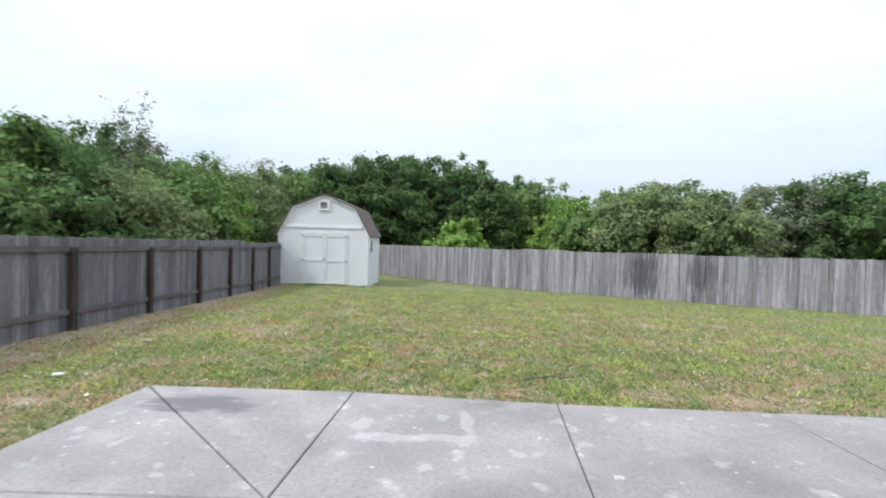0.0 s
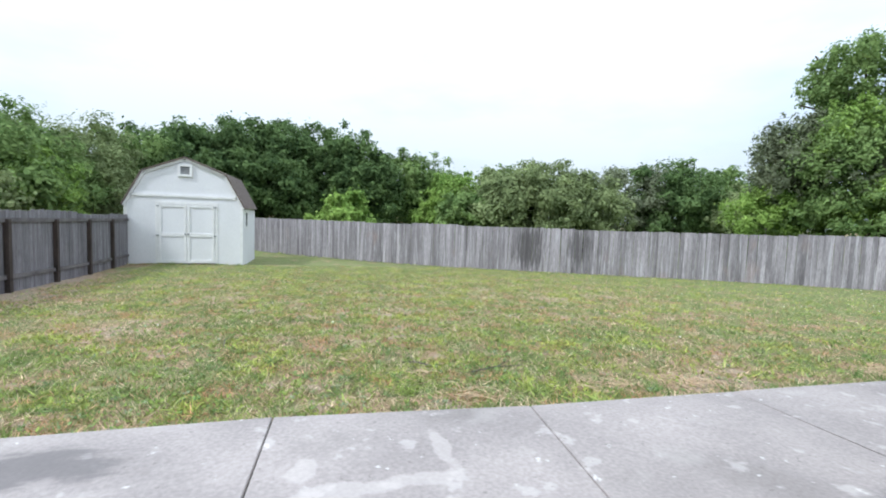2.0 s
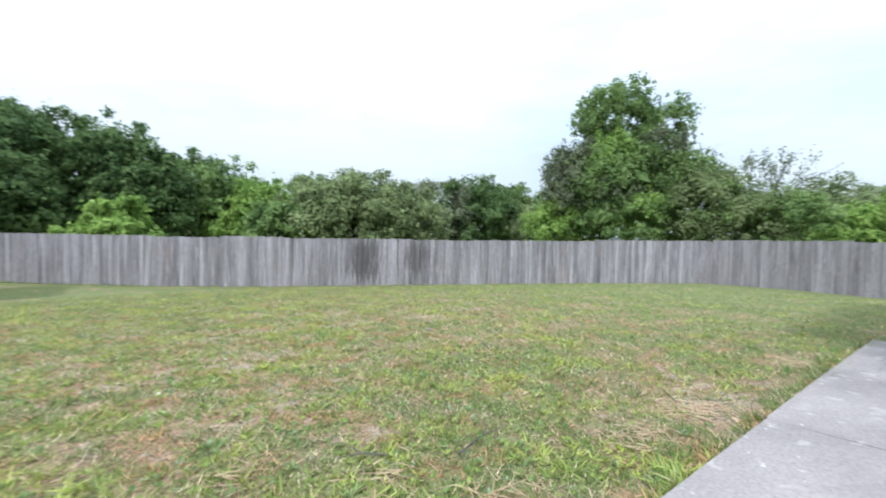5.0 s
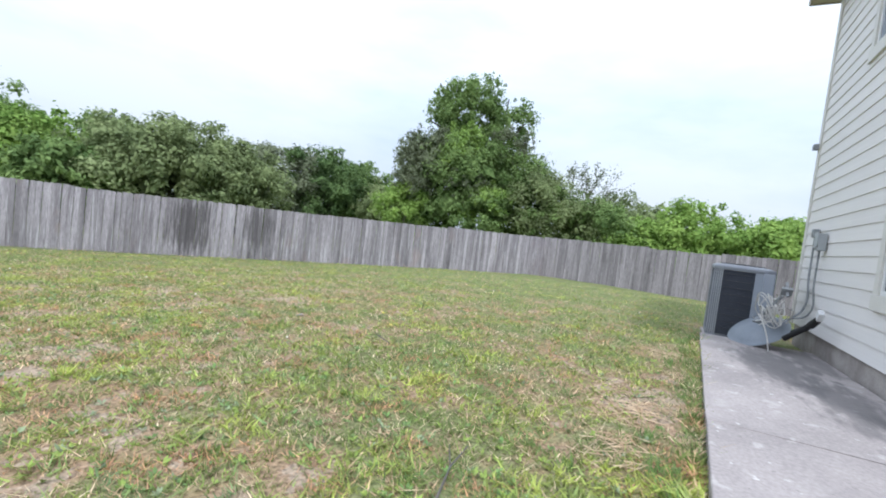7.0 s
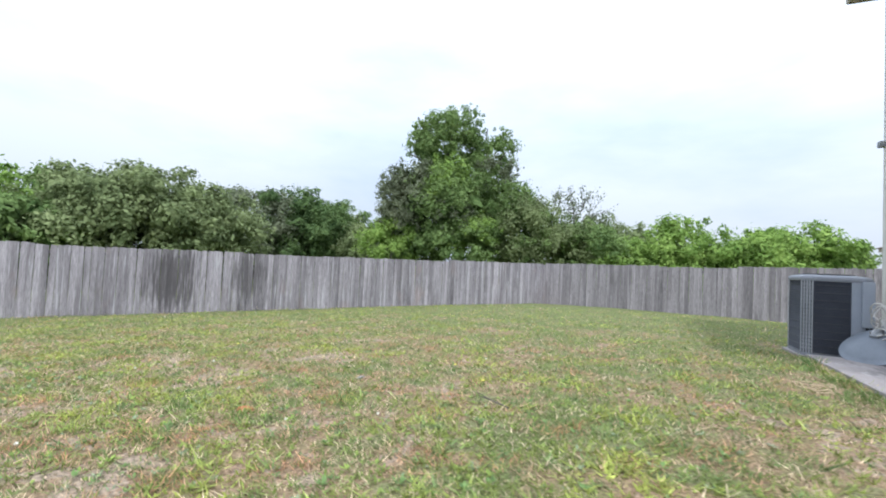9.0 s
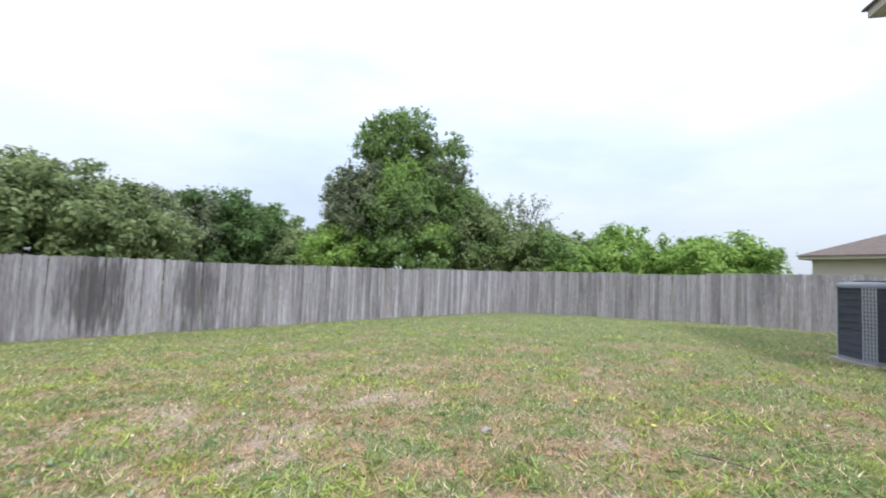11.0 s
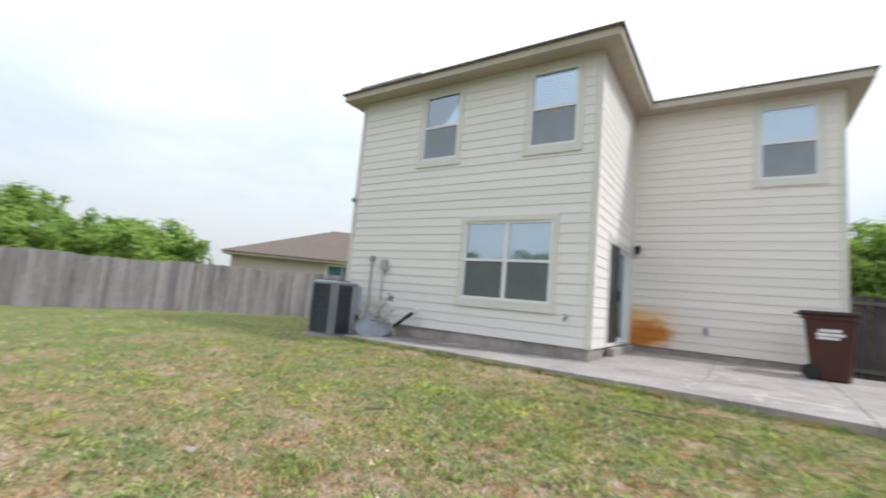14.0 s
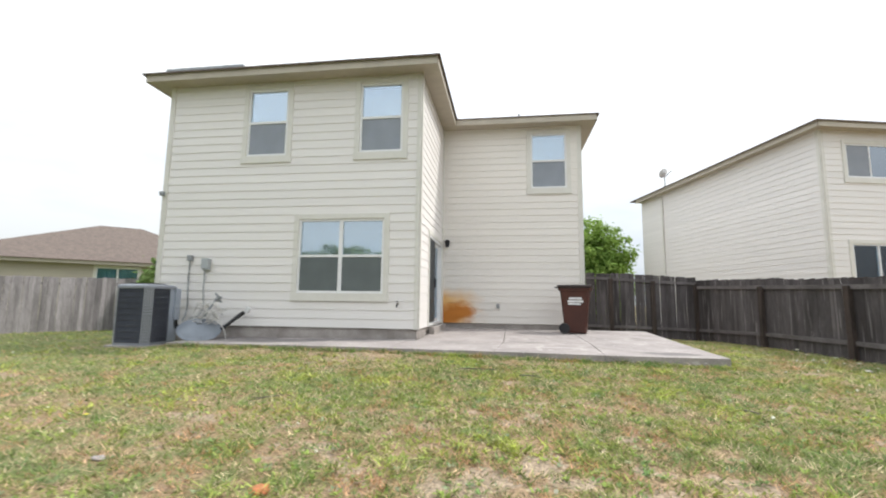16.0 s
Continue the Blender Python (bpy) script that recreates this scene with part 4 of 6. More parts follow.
bm = boxes(((-0.02, -0.06, -0.015), (0.02, 0.06, 0.10)), ((-0.10, -0.015, 0.02), (-0.02, 0.015, 0.06)), ((0.02, -0.015, 0.06), (0.12, 0.015, 0.10)), bevel=0.006, m=Matrix.Translation((3.97, 0.47, 0.73)) @ Matrix.Rotation(radians(-40), 4, 'Y'))
part("foot_plate", bm, M_METAL, dish)
bm = bmesh.new()
rod(bm, (3.86, 0.44, 0.16), (3.66, 0.24, 0.40), 0.035)
rod(bm, (3.66, 0.24, 0.40), (3.54, 0.20, 0.50), 0.045, 0.038)
part("feed_arm", bm, M_DARK, dish, "black feed arm")
bm = boxes(((-0.045, -0.03, 0), (0.045, 0.03, 0.12)), bevel=0.012, m=Matrix.Translation((3.50, 0.21, 0.50)) @ Matrix.Rotation(radians(-35), 4, 'Y'))
part("receiver", bm, M_LABEL, dish, "pale receiver head")
rng = random.Random(5)
for i in range(18):
    a = rng.uniform(0, math.tau)
    c = Vector((4.08 + rng.uniform(-0.16, 0.16), 0.58 + rng.uniform(-0.10, 0.08), 0.44 + rng.uniform(-0.06, 0.14)))
    r = rng.uniform(0.08, 0.2)
    tube("cable", [c + Vector((r * math.cos(a + k * 1.1), r * 0.6 * math.sin(a + k * 1.1), r * 0.8 * math.sin(a * 2 + k * 1.5))) for k in range(6)], 0.007, M_CABLE, dish)
tube("cable", [(4.05, 0.72, 0.40), (3.8, 0.72, 0.38), (3.66, 0.66, 0.2), (3.62, 0.62, 0.0)], 0.009, M_CABLE, dish)

# ---- wheeled bin ----
bin_ = base("wheeled_bin", -3.33, -2.22, 0.08, "brown plastic wheeled trash bin with a white sticker", "bin")
BZ = slab_z(-3.33, -2.0)
mb = Matrix.Translation((-3.33, -2.22, BZ)) @ Matrix.Rotation(radians(-12), 4, 'Z') @ Matrix.Diagonal((1.2, 1.12, 1.08, 1))
bm = bmesh.new()
rows_ = [(0.20, 0.23, 0.02), (0.215, 0.25, 0.25), (0.27, 0.315, 0.90), (0.30, 0.34, 0.91), (0.30, 0.34, 0.96)]
prev = None
for a, b, z in rows_:
    ring = []
    for sx, sy in ((1, 1), (-1, 1), (-1, -1), (1, -1)):
        for k in (((1.0, 0.88), (0.88, 1.0)) if sx * sy > 0 else ((0.88, 1.0), (1.0, 0.88))):
            ring.append(bm.verts.new(mb @ Vector((sx * a * k[0], sy * b * k[1], z))))
    if prev:
        for i in range(8):
            j = (i + 1) % 8
            bm.faces.new((prev[i], prev[j], ring[j], ring[i]))
    else:
        bm.faces.new(ring[::-1])
    prev = ring
bm.faces.new(prev)
part("bin_body", bm, M_BIN, bin_, "brown tapered plastic body")
part("lid", boxes(((-0.32, -0.36, 0.965), (0.32, 0.37, 1.03)), bevel=0.025, m=mb), M_BINLID, bin_, "dark closed lid")
part("handle", rod(bmesh.new(), mb @ Vector((0.36, -0.28, 0.98)), mb @ Vector((0.36, 0.28, 0.98)), 0.018), M_BINLID, bin_)
for sy in (1, -1):
    a_, b_ = mb @ Vector((0.20, sy * 0.235, 0.115)), mb @ Vector((0.20, sy * 0.285, 0.115))
    part("wheel", rod(bmesh.new(), a_, b_, 0.12, sides=20), M_DARK, bin_, "black wheel")
sticker = part("sticker", boxes(((-0.13, 0.308, 0.72), (0.10, 0.318, 0.765)), ((-0.16, 0.303, 0.66), (0.13, 0.313, 0.705)), ((-0.11, 0.298, 0.61), (0.12, 0.308, 0.65)), m=mb), M_LABEL, bin_, "white lettered sticker")

# ---- garden shed ----
SX0, SX1, SY0, SY1, SZ0 = -9.65, -5.78, 16.93, 19.95, -0.95
SXM = (SX0 + SX1) / 2
shed = base("garden_shed", SXM, 18.4, SZ0, "white barn-style garden shed with a brown gambrel roof", "shed")
profile = [(SX0, SZ0), (SX1, SZ0), (SX1, 1.36), (-6.40, 2.50), (SXM, 3.02), (-9.05, 2.50), (SX0, 1.36)]


def shed_panel(name, ring, y0, y1, mat, label=""):
    return part(name, extrude(bmesh.new(), [(x, y0, z) for x, z in ring], (0, y1 - y0, 0)), mat, shed, label)


shed_panel("front_wall", [(SX0, SZ0), (SX1, SZ0), (SX1, 1.36), (-5.93, 1.66), (-9.50, 1.66), (SX0, 1.36)], SY0, SY0 + 0.08, M_SHED, "white plank-textured front wall")
shed_panel("gable", [(-9.48, 1.66), (-5.95, 1.66), (-6.40, 2.50), (SXM, 3.02), (-9.05, 2.50)], SY0 + 0.025, SY0 + 0.08, M_SHED)
shed_panel("back_wall", profile, SY1 - 0.08, SY1, M_SHED)
part("side_wall", boxes(((SX1 - 0.08, SY0 + 0.08, SZ0), (SX1, SY1 - 0.08, 1.36)), m=None), M_SHED, shed)
part("side_wall", boxes(((SX0, SY0 + 0.08, SZ0), (SX0 + 0.08, SY1 - 0.08, 1.36))), M_SHED, shed)
shed_panel("trim_band", [(-9.47, 1.63), (-5.96, 1.63), (-6.0, 1.72), (-9.43, 1.72)], SY0 - 0.03, SY0 + 0.02, M_SHED_TRIM)
for a, b in (((SX0 - 0.06, 1.30), (-9.07, 2.52)), ((-9.07, 2.52), (SXM, 3.06)), ((SXM, 3.06), (-6.38, 2.52)), ((-6.38, 2.52), (SX1 + 0.06, 1.30))):
    d = Vector((b[0] - a[0], 0, b[1] - a[1])).normalized()
    n = Vector((-d.z, 0, d.x))
    a3, b3 = Vector((a[0], 0, a[1])), Vector((b[0], 0, b[1]))
    for name, o0, o1, y0, y1, mat in (("roof_slope", 0.0, 0.045, SY0 - 0.08, SY1 + 0.08, M_SHINGLE), ("rake_board", -0.09, -0.003, SY0 - 0.03, SY0 + 0.02, M_SHED_TRIM)):
        ring = [a3 + n * o0, b3 + n * o0, b3 + n * o1, a3 + n * o1]
        shed_panel(name, [(p.x, p.z) for p in ring], y0, y1, mat, "brown shingled roof slope" if name == "roof_slope" else "")
DZ0, DZ1, DX0, DX1 = -0.76, 1.36, -8.58, -6.74
DXM = (DX0 + DX1) / 2
for a, b in ((DX0, DXM - 0.008), (DXM + 0.008, DX1)):
    d = part("shed_door", boxes(((a, SY0 - 0.012, DZ0), (b, SY0 - 0.002, DZ1))), M_SHED, shed, "white panelled shed door, closed")
    part("door_frame", boxes(((a, SY0 - 0.035, DZ0), (a + 0.09, SY0 - 0.013, DZ1)), ((b - 0.09, SY0 - 0.035, DZ0), (b, SY0 - 0.013, DZ1)), ((a + 0.09, SY0 - 0.033, DZ1 - 0.09), (b - 0.09, SY0 - 0.013, DZ1)),
                             ((a + 0.09, SY0 - 0.033, DZ0), (b - 0.09, SY0 - 0.013, DZ0 + 0.10)), ((a + 0.09, SY0 - 0.033, 0.20), (b - 0.09, SY0 - 0.013, 0.33)), bevel=0.004), M_SHED_TRIM, d)
    x = DXM - 0.05 if a == DX0 else DXM + 0.05
    part("latch", boxes(((x - 0.02, SY0 - 0.06, 0.26), (x + 0.02, SY0 - 0.036, 0.33)), bevel=0.004), M_METAL, d)
    for z in (0.22, 1.28):
        hx = DX0 - 0.02 if a == DX0 else DX1 + 0.02
        part("hinge", boxes(((hx - 0.05, SY0 - 0.045, z), (hx + 0.05, SY0 - 0.036, z + 0.04))), M_METAL, d)
part("door_surround", boxes(((DX0 - 0.10, SY0 - 0.02, DZ0 - 0.02), (DX0 - 0.012, SY0 - 0.001, DZ1 + 0.11)), ((DX1 + 0.012, SY0 - 0.02, DZ0 - 0.02), (DX1 + 0.10, SY0 - 0.001, DZ1 + 0.11)),
                            ((DX0 - 0.012, SY0 - 0.02, DZ1 + 0.012), (DX1 + 0.012, SY0 - 0.001, DZ1 + 0.11)), bevel=0.003), M_SHED_TRIM, shed)
part("sill_board", boxes(((DX0 - 0.05, SY0 - 0.05, -0.83), (DX1 + 0.05, SY0 - 0.003, -0.77)), bevel=0.005), M_RAIL, shed, "bare wooden door sill")
vx = SXM
vent = part("gable_vent", boxes(((vx - 0.24, SY0 - 0.03, 2.39), (vx - 0.15, SY0 + 0.02, 2.83)), ((vx + 0.15, SY0 - 0.03, 2.39), (vx + 0.24, SY0 + 0.02, 2.83)),
                                ((vx - 0.15, SY0 - 0.03, 2.39), (vx + 0.15, SY0 + 0.02, 2.47)), ((vx - 0.15, SY0 - 0.03, 2.75), (vx + 0.15, SY0 + 0.02, 2.83)), bevel=0.004), M_SHED_TRIM, shed)
for k in range(6):
    z = 2.475 + k * 0.046
    part("vent_slat", extrude(bmesh.new(), [(vx - 0.15, SY0 - 0.012, z), (vx - 0.15, SY0 + 0.018, z + 0.035), (vx - 0.15, SY0 + 0.022, z + 0.035), (vx - 0.15, SY0 - 0.008, z)], (0.30, 0, 0)), M_METAL, vent)
sw = part("shed_window", boxes(((SX1 + 0.002, 17.35, 0.55), (SX1 + 0.03, 17.43, 1.22)), ((SX1 + 0.002, 17.85, 0.55), (SX1 + 0.03, 17.93, 1.22)), ((SX1 + 0.002, 17.43, 0.55), (SX1 + 0.03, 17.85, 0.62)), ((SX1 + 0.002, 17.43, 1.15), (SX1 + 0.03, 17.85, 1.22))), M_SHED_TRIM, shed)
part("window_pane", boxes(((SX1 + 0.002, 17.43, 0.62), (SX1 + 0.012, 17.85, 1.15))), M_DARK, sw)
part("corner_trim", boxes(((SX0 - 0.012, SY0 - 0.02, SZ0), (SX0 + 0.09, SY0 - 0.002, 1.34)), bevel=0.003), M_SHED_TRIM, shed)
part("corner_trim", boxes(((SX1 - 0.09, SY0 - 0.02, SZ0), (SX1 + 0.012, SY0 - 0.002, 1.34)), bevel=0.003), M_SHED_TRIM, shed)


# ---- fences ----
def board_mesh(mat, seed):
    """One fence picket, a metre high, with worn edges."""
    r = random.Random(seed)
    bm = bmesh.new()
    w = 0.068
    ring = [(-w, 0, 0), (w, 0, 0), (w - r.uniform(0, 0.004), 0, 0.5), (w, 0, 0.988), (w - 0.012, 0, 1.0 - r.uniform(0, 0.006)), (-w + 0.012, 0, 1.0), (-w, 0, 0.988 - r.uniform(0, 0.01)), (-w + r.uniform(0, 0.004), 0, 0.5)]
    extrude(bm, ring, (0, 0.017, 0))
    return mesh_of("board", bm, mat)


# Side fence wood, darkened in its colour to stand for the house's shadow.
M_FENCE_SIDE = material("weathered_fence_wood_house_shade", (0.30, 0.278, 0.285), (0.180, 0.165, 0.170), 0.9, 2.2, (3.0, 3.0, 0.35), fine=30, bump=0.34, depth=0.003, per_object=0.45)
noise_over(M_FENCE_SIDE, (0.075, 0.068, 0.068), 2.2, 0.54, 0.74, (2.0, 2.0, 0.25), 0.6)
# Neighbor fence wood: darker, bluer copy with its shade put into the colour.
M_FENCE_SHADED = material("shaded_blue_grey_fence_wood", (0.215, 0.203, 0.218), (0.135, 0.124, 0.134), 0.9, 2.2, (3.0, 3.0, 0.35), fine=30, bump=0.34, depth=0.003, per_object=0.45)
noise_over(M_FENCE_SHADED, (0.065, 0.058, 0.060), 2.2, 0.54, 0.74, (2.0, 2.0, 0.25), 0.6)
PICKETS = {m.name: [board_mesh(m, k) for k in range(8)] for m in (M_FENCE, M_FENCE_SIDE, M_FENCE_SHADED, M_FENCE_DARK)}


def fence(name, p, q, tops, inner, mat, label, rails=True, seed=0, low=0.05, bay=2.35, posts=None, sag=0.0):
    """Pickets from p to q; tops: heights of the top edge at both ends; inner: the side (+1 left of the way, -1 right) that carries posts and rails."""
    r = random.Random(seed)
    p, q = Vector((*p, 0)), Vector((*q, 0))
    d = (q - p).normalized()
    n = Vector((-d.y, d.x, 0)) * inner
    length = (q - p).length
    mid = (p + q) / 2
    f = base(name, mid.x, mid.y, float(ground_z(mid.x, mid.y)), label, "fence")
    turn = Matrix.Rotation(math.atan2(d.y, d.x), 4, 'Z')
    u = 0.07
    panel_shift = 0.0
    count = 0
    while u < length:
        if count % 17 == 0:
            panel_shift = r.uniform(-0.035, 0.035)
        o = p + d * u
        g = float(ground_z(o.x, o.y))
        t = tops[0] + (tops[1] - tops[0]) * u / length - sag * 4 * (u / length) * (1 - u / length) + panel_shift + r.uniform(-0.012, 0.012)
        b = g - low + r.uniform(0.0, 0.05)
        ob = new("board", r.choice(PICKETS[mat.name]))
        ob.matrix_basis = Matrix.Translation((o.x, o.y, b)) @ turn @ Matrix.Rotation(radians(r.uniform(-0.5, 0.5)), 4, 'Y') @ Matrix.Diagonal((r.uniform(0.985, 1.03), 1, t - b, 1)) @ Matrix.Translation((0, r.uniform(0, 0.006) - (0.017 if inner > 0 else 0), 0))
        adopt(ob, f)
        u += 0.1405
        count += 1
    if rails:
        k = max(1, round(length / bay))
        at_ = posts or [length * i / k for i in range(k + 1)]
        for i, along_ in enumerate(at_):
            o = p + d * along_
            g = float(ground_z(o.x, o.y))
            t = tops[0] + (tops[1] - tops[0]) * along_ / length - sag * 4 * (along_ / length) * (1 - along_ / length) - 0.17
            bm = box(bmesh.new(), (-0.058, 0.0, 0), (0.058, 0.09, t - g + 0.3), 0.006)
            c = o + n * 0.047
            post = part("post", bm, M_POST, f, "dark square fence post")
            post.matrix_basis = Matrix.Translation((c.x, c.y, g - 0.3)) @ turn @ Matrix.Translation((0, -0.045, 0))
            adopt(post, f)
            if i < len(at_) - 1:
                o2 = p + d * at_[i + 1]
                g2 = float(ground_z(o2.x, o2.y))
                t2 = tops[0] + (tops[1] - tops[0]) * at_[i + 1] / length - sag * 4 * (at_[i + 1] / length) * (1 - at_[i + 1] / length)
                for za, zb in ((t - 0.06, t2 - 0.23), (g + 0.27, g2 + 0.27)):
                    a3, b3 = Vector((o.x, o.y, za)), Vector((o2.x, o2.y, zb))
                    ring = [a3 + n * 0.003, a3 + n * 0.043, a3 + n * 0.043 + Vector((0, 0, 0.085)), a3 + n * 0.003 + Vector((0, 0, 0.085))]
                    part("rail", extrude(bmesh.new(), ring, b3 - a3), M_RAIL, f)
    return f


CORNER, BACK = (16.5, 7.10), (-10.55, 27.0)
GATE = (-7.25, -5.35)
fence("back_fence", BACK, CORNER, (0.86, 1.16), 1, M_FENCE, "tall weathered grey picket fence along the back of the lawn", seed=1, sag=0.07)
fence("side_fence", CORNER, (9.6, -9.2), (1.17, 1.50), 1, M_FENCE_SIDE, "weathered grey picket fence beside the air conditioner", seed=2)
fence("neighbor_fence", BACK, (-8.16, 2.86), (0.78, 1.19), 1, M_FENCE_SHADED, "weathered fence with dark posts and rails on its face", seed=3,
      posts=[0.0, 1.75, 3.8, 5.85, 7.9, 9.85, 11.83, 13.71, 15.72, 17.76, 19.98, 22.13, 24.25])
fence("near_neighbor_fence", (-8.16, 2.86), GATE, (1.20, 1.46), 1, M_FENCE_DARK, "dark weathered fence with posts and rails beside the patio", seed=4, posts=[0.1, 1.2, 3.19, 5.46, 8.21])
fence("gate_fence", GATE, (-3.72, -5.75), (1.56, 1.80), 1, M_FENCE_DARK, "dark weathered fence panel between the two houses", seed=5, bay=1.2)


# ---- neighbouring houses ----
def neighbour_two_storey():
    h = base("neighbor_house", -13.5, -9.0, -0.4, "two-storey neighboring house with beige lap siding and brown roof", "house")
    nv = Vector((0.974, 0.225))
    c = Vector((-10.5, -4.8))
    ms_ = frame_of(c.x, c.y, nv.x, nv.y)
    far = c + Vector((nv.y, -nv.x)) * 9.4
    nb = Vector((-nv.y, nv.x))
    along = Vector((nb.y, -nb.x))
    o = c - along * 8.5
    mb_ = frame_of(o.x, o.y, nb.x, nb.y)
    low, top = -0.1, 5.74
    wall(h, ms_, 9.4, low, top, (), LAP)
    wall(h, mb_, 8.5, low, top, ((6.25, 7.75, 4.38, 5.37), (6.2, 7.82, 0.35, 2.50), (3.2, 4.7, 4.38, 5.37)), LAP)
    window(h, mb_, 6.25, 7.75, 4.38, 5.37, 1, M_MESH, sliding=True)
    window(h, mb_, 3.2, 4.7, 4.38, 5.37, 1, M_MESH, sliding=True)
    window(h, mb_, 6.2, 7.82, 0.35, 2.50, 1, None, M_CURTAIN, sliding=True)
    wall_lantern(mb_ @ Vector((5.97, 0.024, 2.42)), mb_.to_3x3() @ Vector((0, 1, 0)), "small black wall lantern beside a neighboring glass door")
    wall(h, frame_of(far.x, far.y, -nb.x, -nb.y), 8.5, low, top)
    wall(h, frame_of((o - nb * 9.4).x, (o - nb * 9.4).y, -nv.x, -nv.y), 9.4, low, top)
    part("corner_board", boxes(((-0.002, 0.0, low), (0.09, 0.032, top)), bevel=0.004, m=ms_), M_TRIM, h)
    part("corner_board", boxes(((8.41, 0.0, low), (8.502, 0.034, top)), bevel=0.004, m=mb_), M_TRIM, h)
    part("foundation", boxes(((0, -8.4, -0.8), (9.3, -0.03, low)), m=ms_), M_FOUND, h)
    eaves(h, [o, c, far], top, 0.30)
    hip_roof(h, ms_ @ Matrix.Translation((-0.32, -8.9, 0)), 10.1, 9.25, top + 0.16, slope=0.28)
    part("downpipe", boxes(((7.6, 0.024, low), (7.66, 0.07, top)), m=ms_), M_TRIM, h)
    d = base("roof_dish", far.x, far.y, top, "small white satellite dish on a roof edge", "satellite dish")
    p = ms_ @ Vector((7.4, 0.0, top + 0.3))
    part("mast", rod(bmesh.new(), p + Vector((0, 0, -0.1)), p + Vector((0, 0, 0.45)), 0.022), M_METAL, d)
    bm_ = bmesh.new()
    bmesh.ops.create_cone(bm_, cap_ends=True, segments=24, radius1=0.04, radius2=0.22, depth=0.07, matrix=Matrix.Translation(p + Vector((0.05, 0.05, 0.62))) @ Matrix.Rotation(radians(60), 4, Vector((1, 0.6, 0))))
    part("reflector", bm_, M_LABEL, d)
    part("feed_arm", rod(bmesh.new(), p + Vector((0, 0, 0.45)), p + Vector((-0.25, 0.2, 0.72)), 0.015), M_METAL, d)


def neighbour_low():
    h = base("low_neighbor_house", 21.0, -14.0, -0.5, "single-storey neighboring house with brown hip roof and beige walls", "house")
    a, dv = Vector((22.0, -6.6)), Vector((-0.742, -0.67))
    nb = Vector((-0.67, 0.742))
    along = Vector((nb.y, -nb.x))
    o = a - along * 12.0
    m1 = frame_of(o.x, o.y, nb.x, nb.y)
    low, top = -0.5, 2.40
    wall(h, m1, 12.0, low, top, ((4.9, 6.6, 1.08, 2.26),), LAP_TAN)
    window(h, m1, 4.9, 6.6, 1.08, 2.26, 2, None, M_CURTAIN)
    side = frame_of(a.x, a.y, along.x, along.y)
    wall(h, side, 10.0, low, top, (), LAP_TAN)
    wall(h, frame_of((a - nb * 10).x, (a - nb * 10).y, -nb.x, -nb.y), 12.0, low, top)
    wall(h, frame_of((o - nb * 10).x, (o - nb * 10).y, -along.x, -along.y), 10.0, low, top)
    eaves(h, [o, a, a - nb * 10], top, 0.40)
    hip_roof(h, m1 @ Matrix.Translation((-0.42, -10.4, 0)), 12.85, 10.85, top + 0.16, slope=0.44)


neighbour_two_storey()
neighbour_low()


# ---- trees ----
def unit(v):
    return v / np.linalg.norm(v, axis=-1, keepdims=True)


def leaf_quads(pos, nrm, s, r):
    """Pointed leaves at pos, facing nrm, s long to each side."""
    t = unit(np.cross(nrm, r.normal(size=nrm.shape)))
    b = np.cross(nrm, t)
    return np.stack([pos - t * s, pos + b * s * 0.5 + nrm * s * 0.12, pos + t * s, pos - b * s * 0.5 + nrm * s * 0.12], 1).reshape(-1, 3)


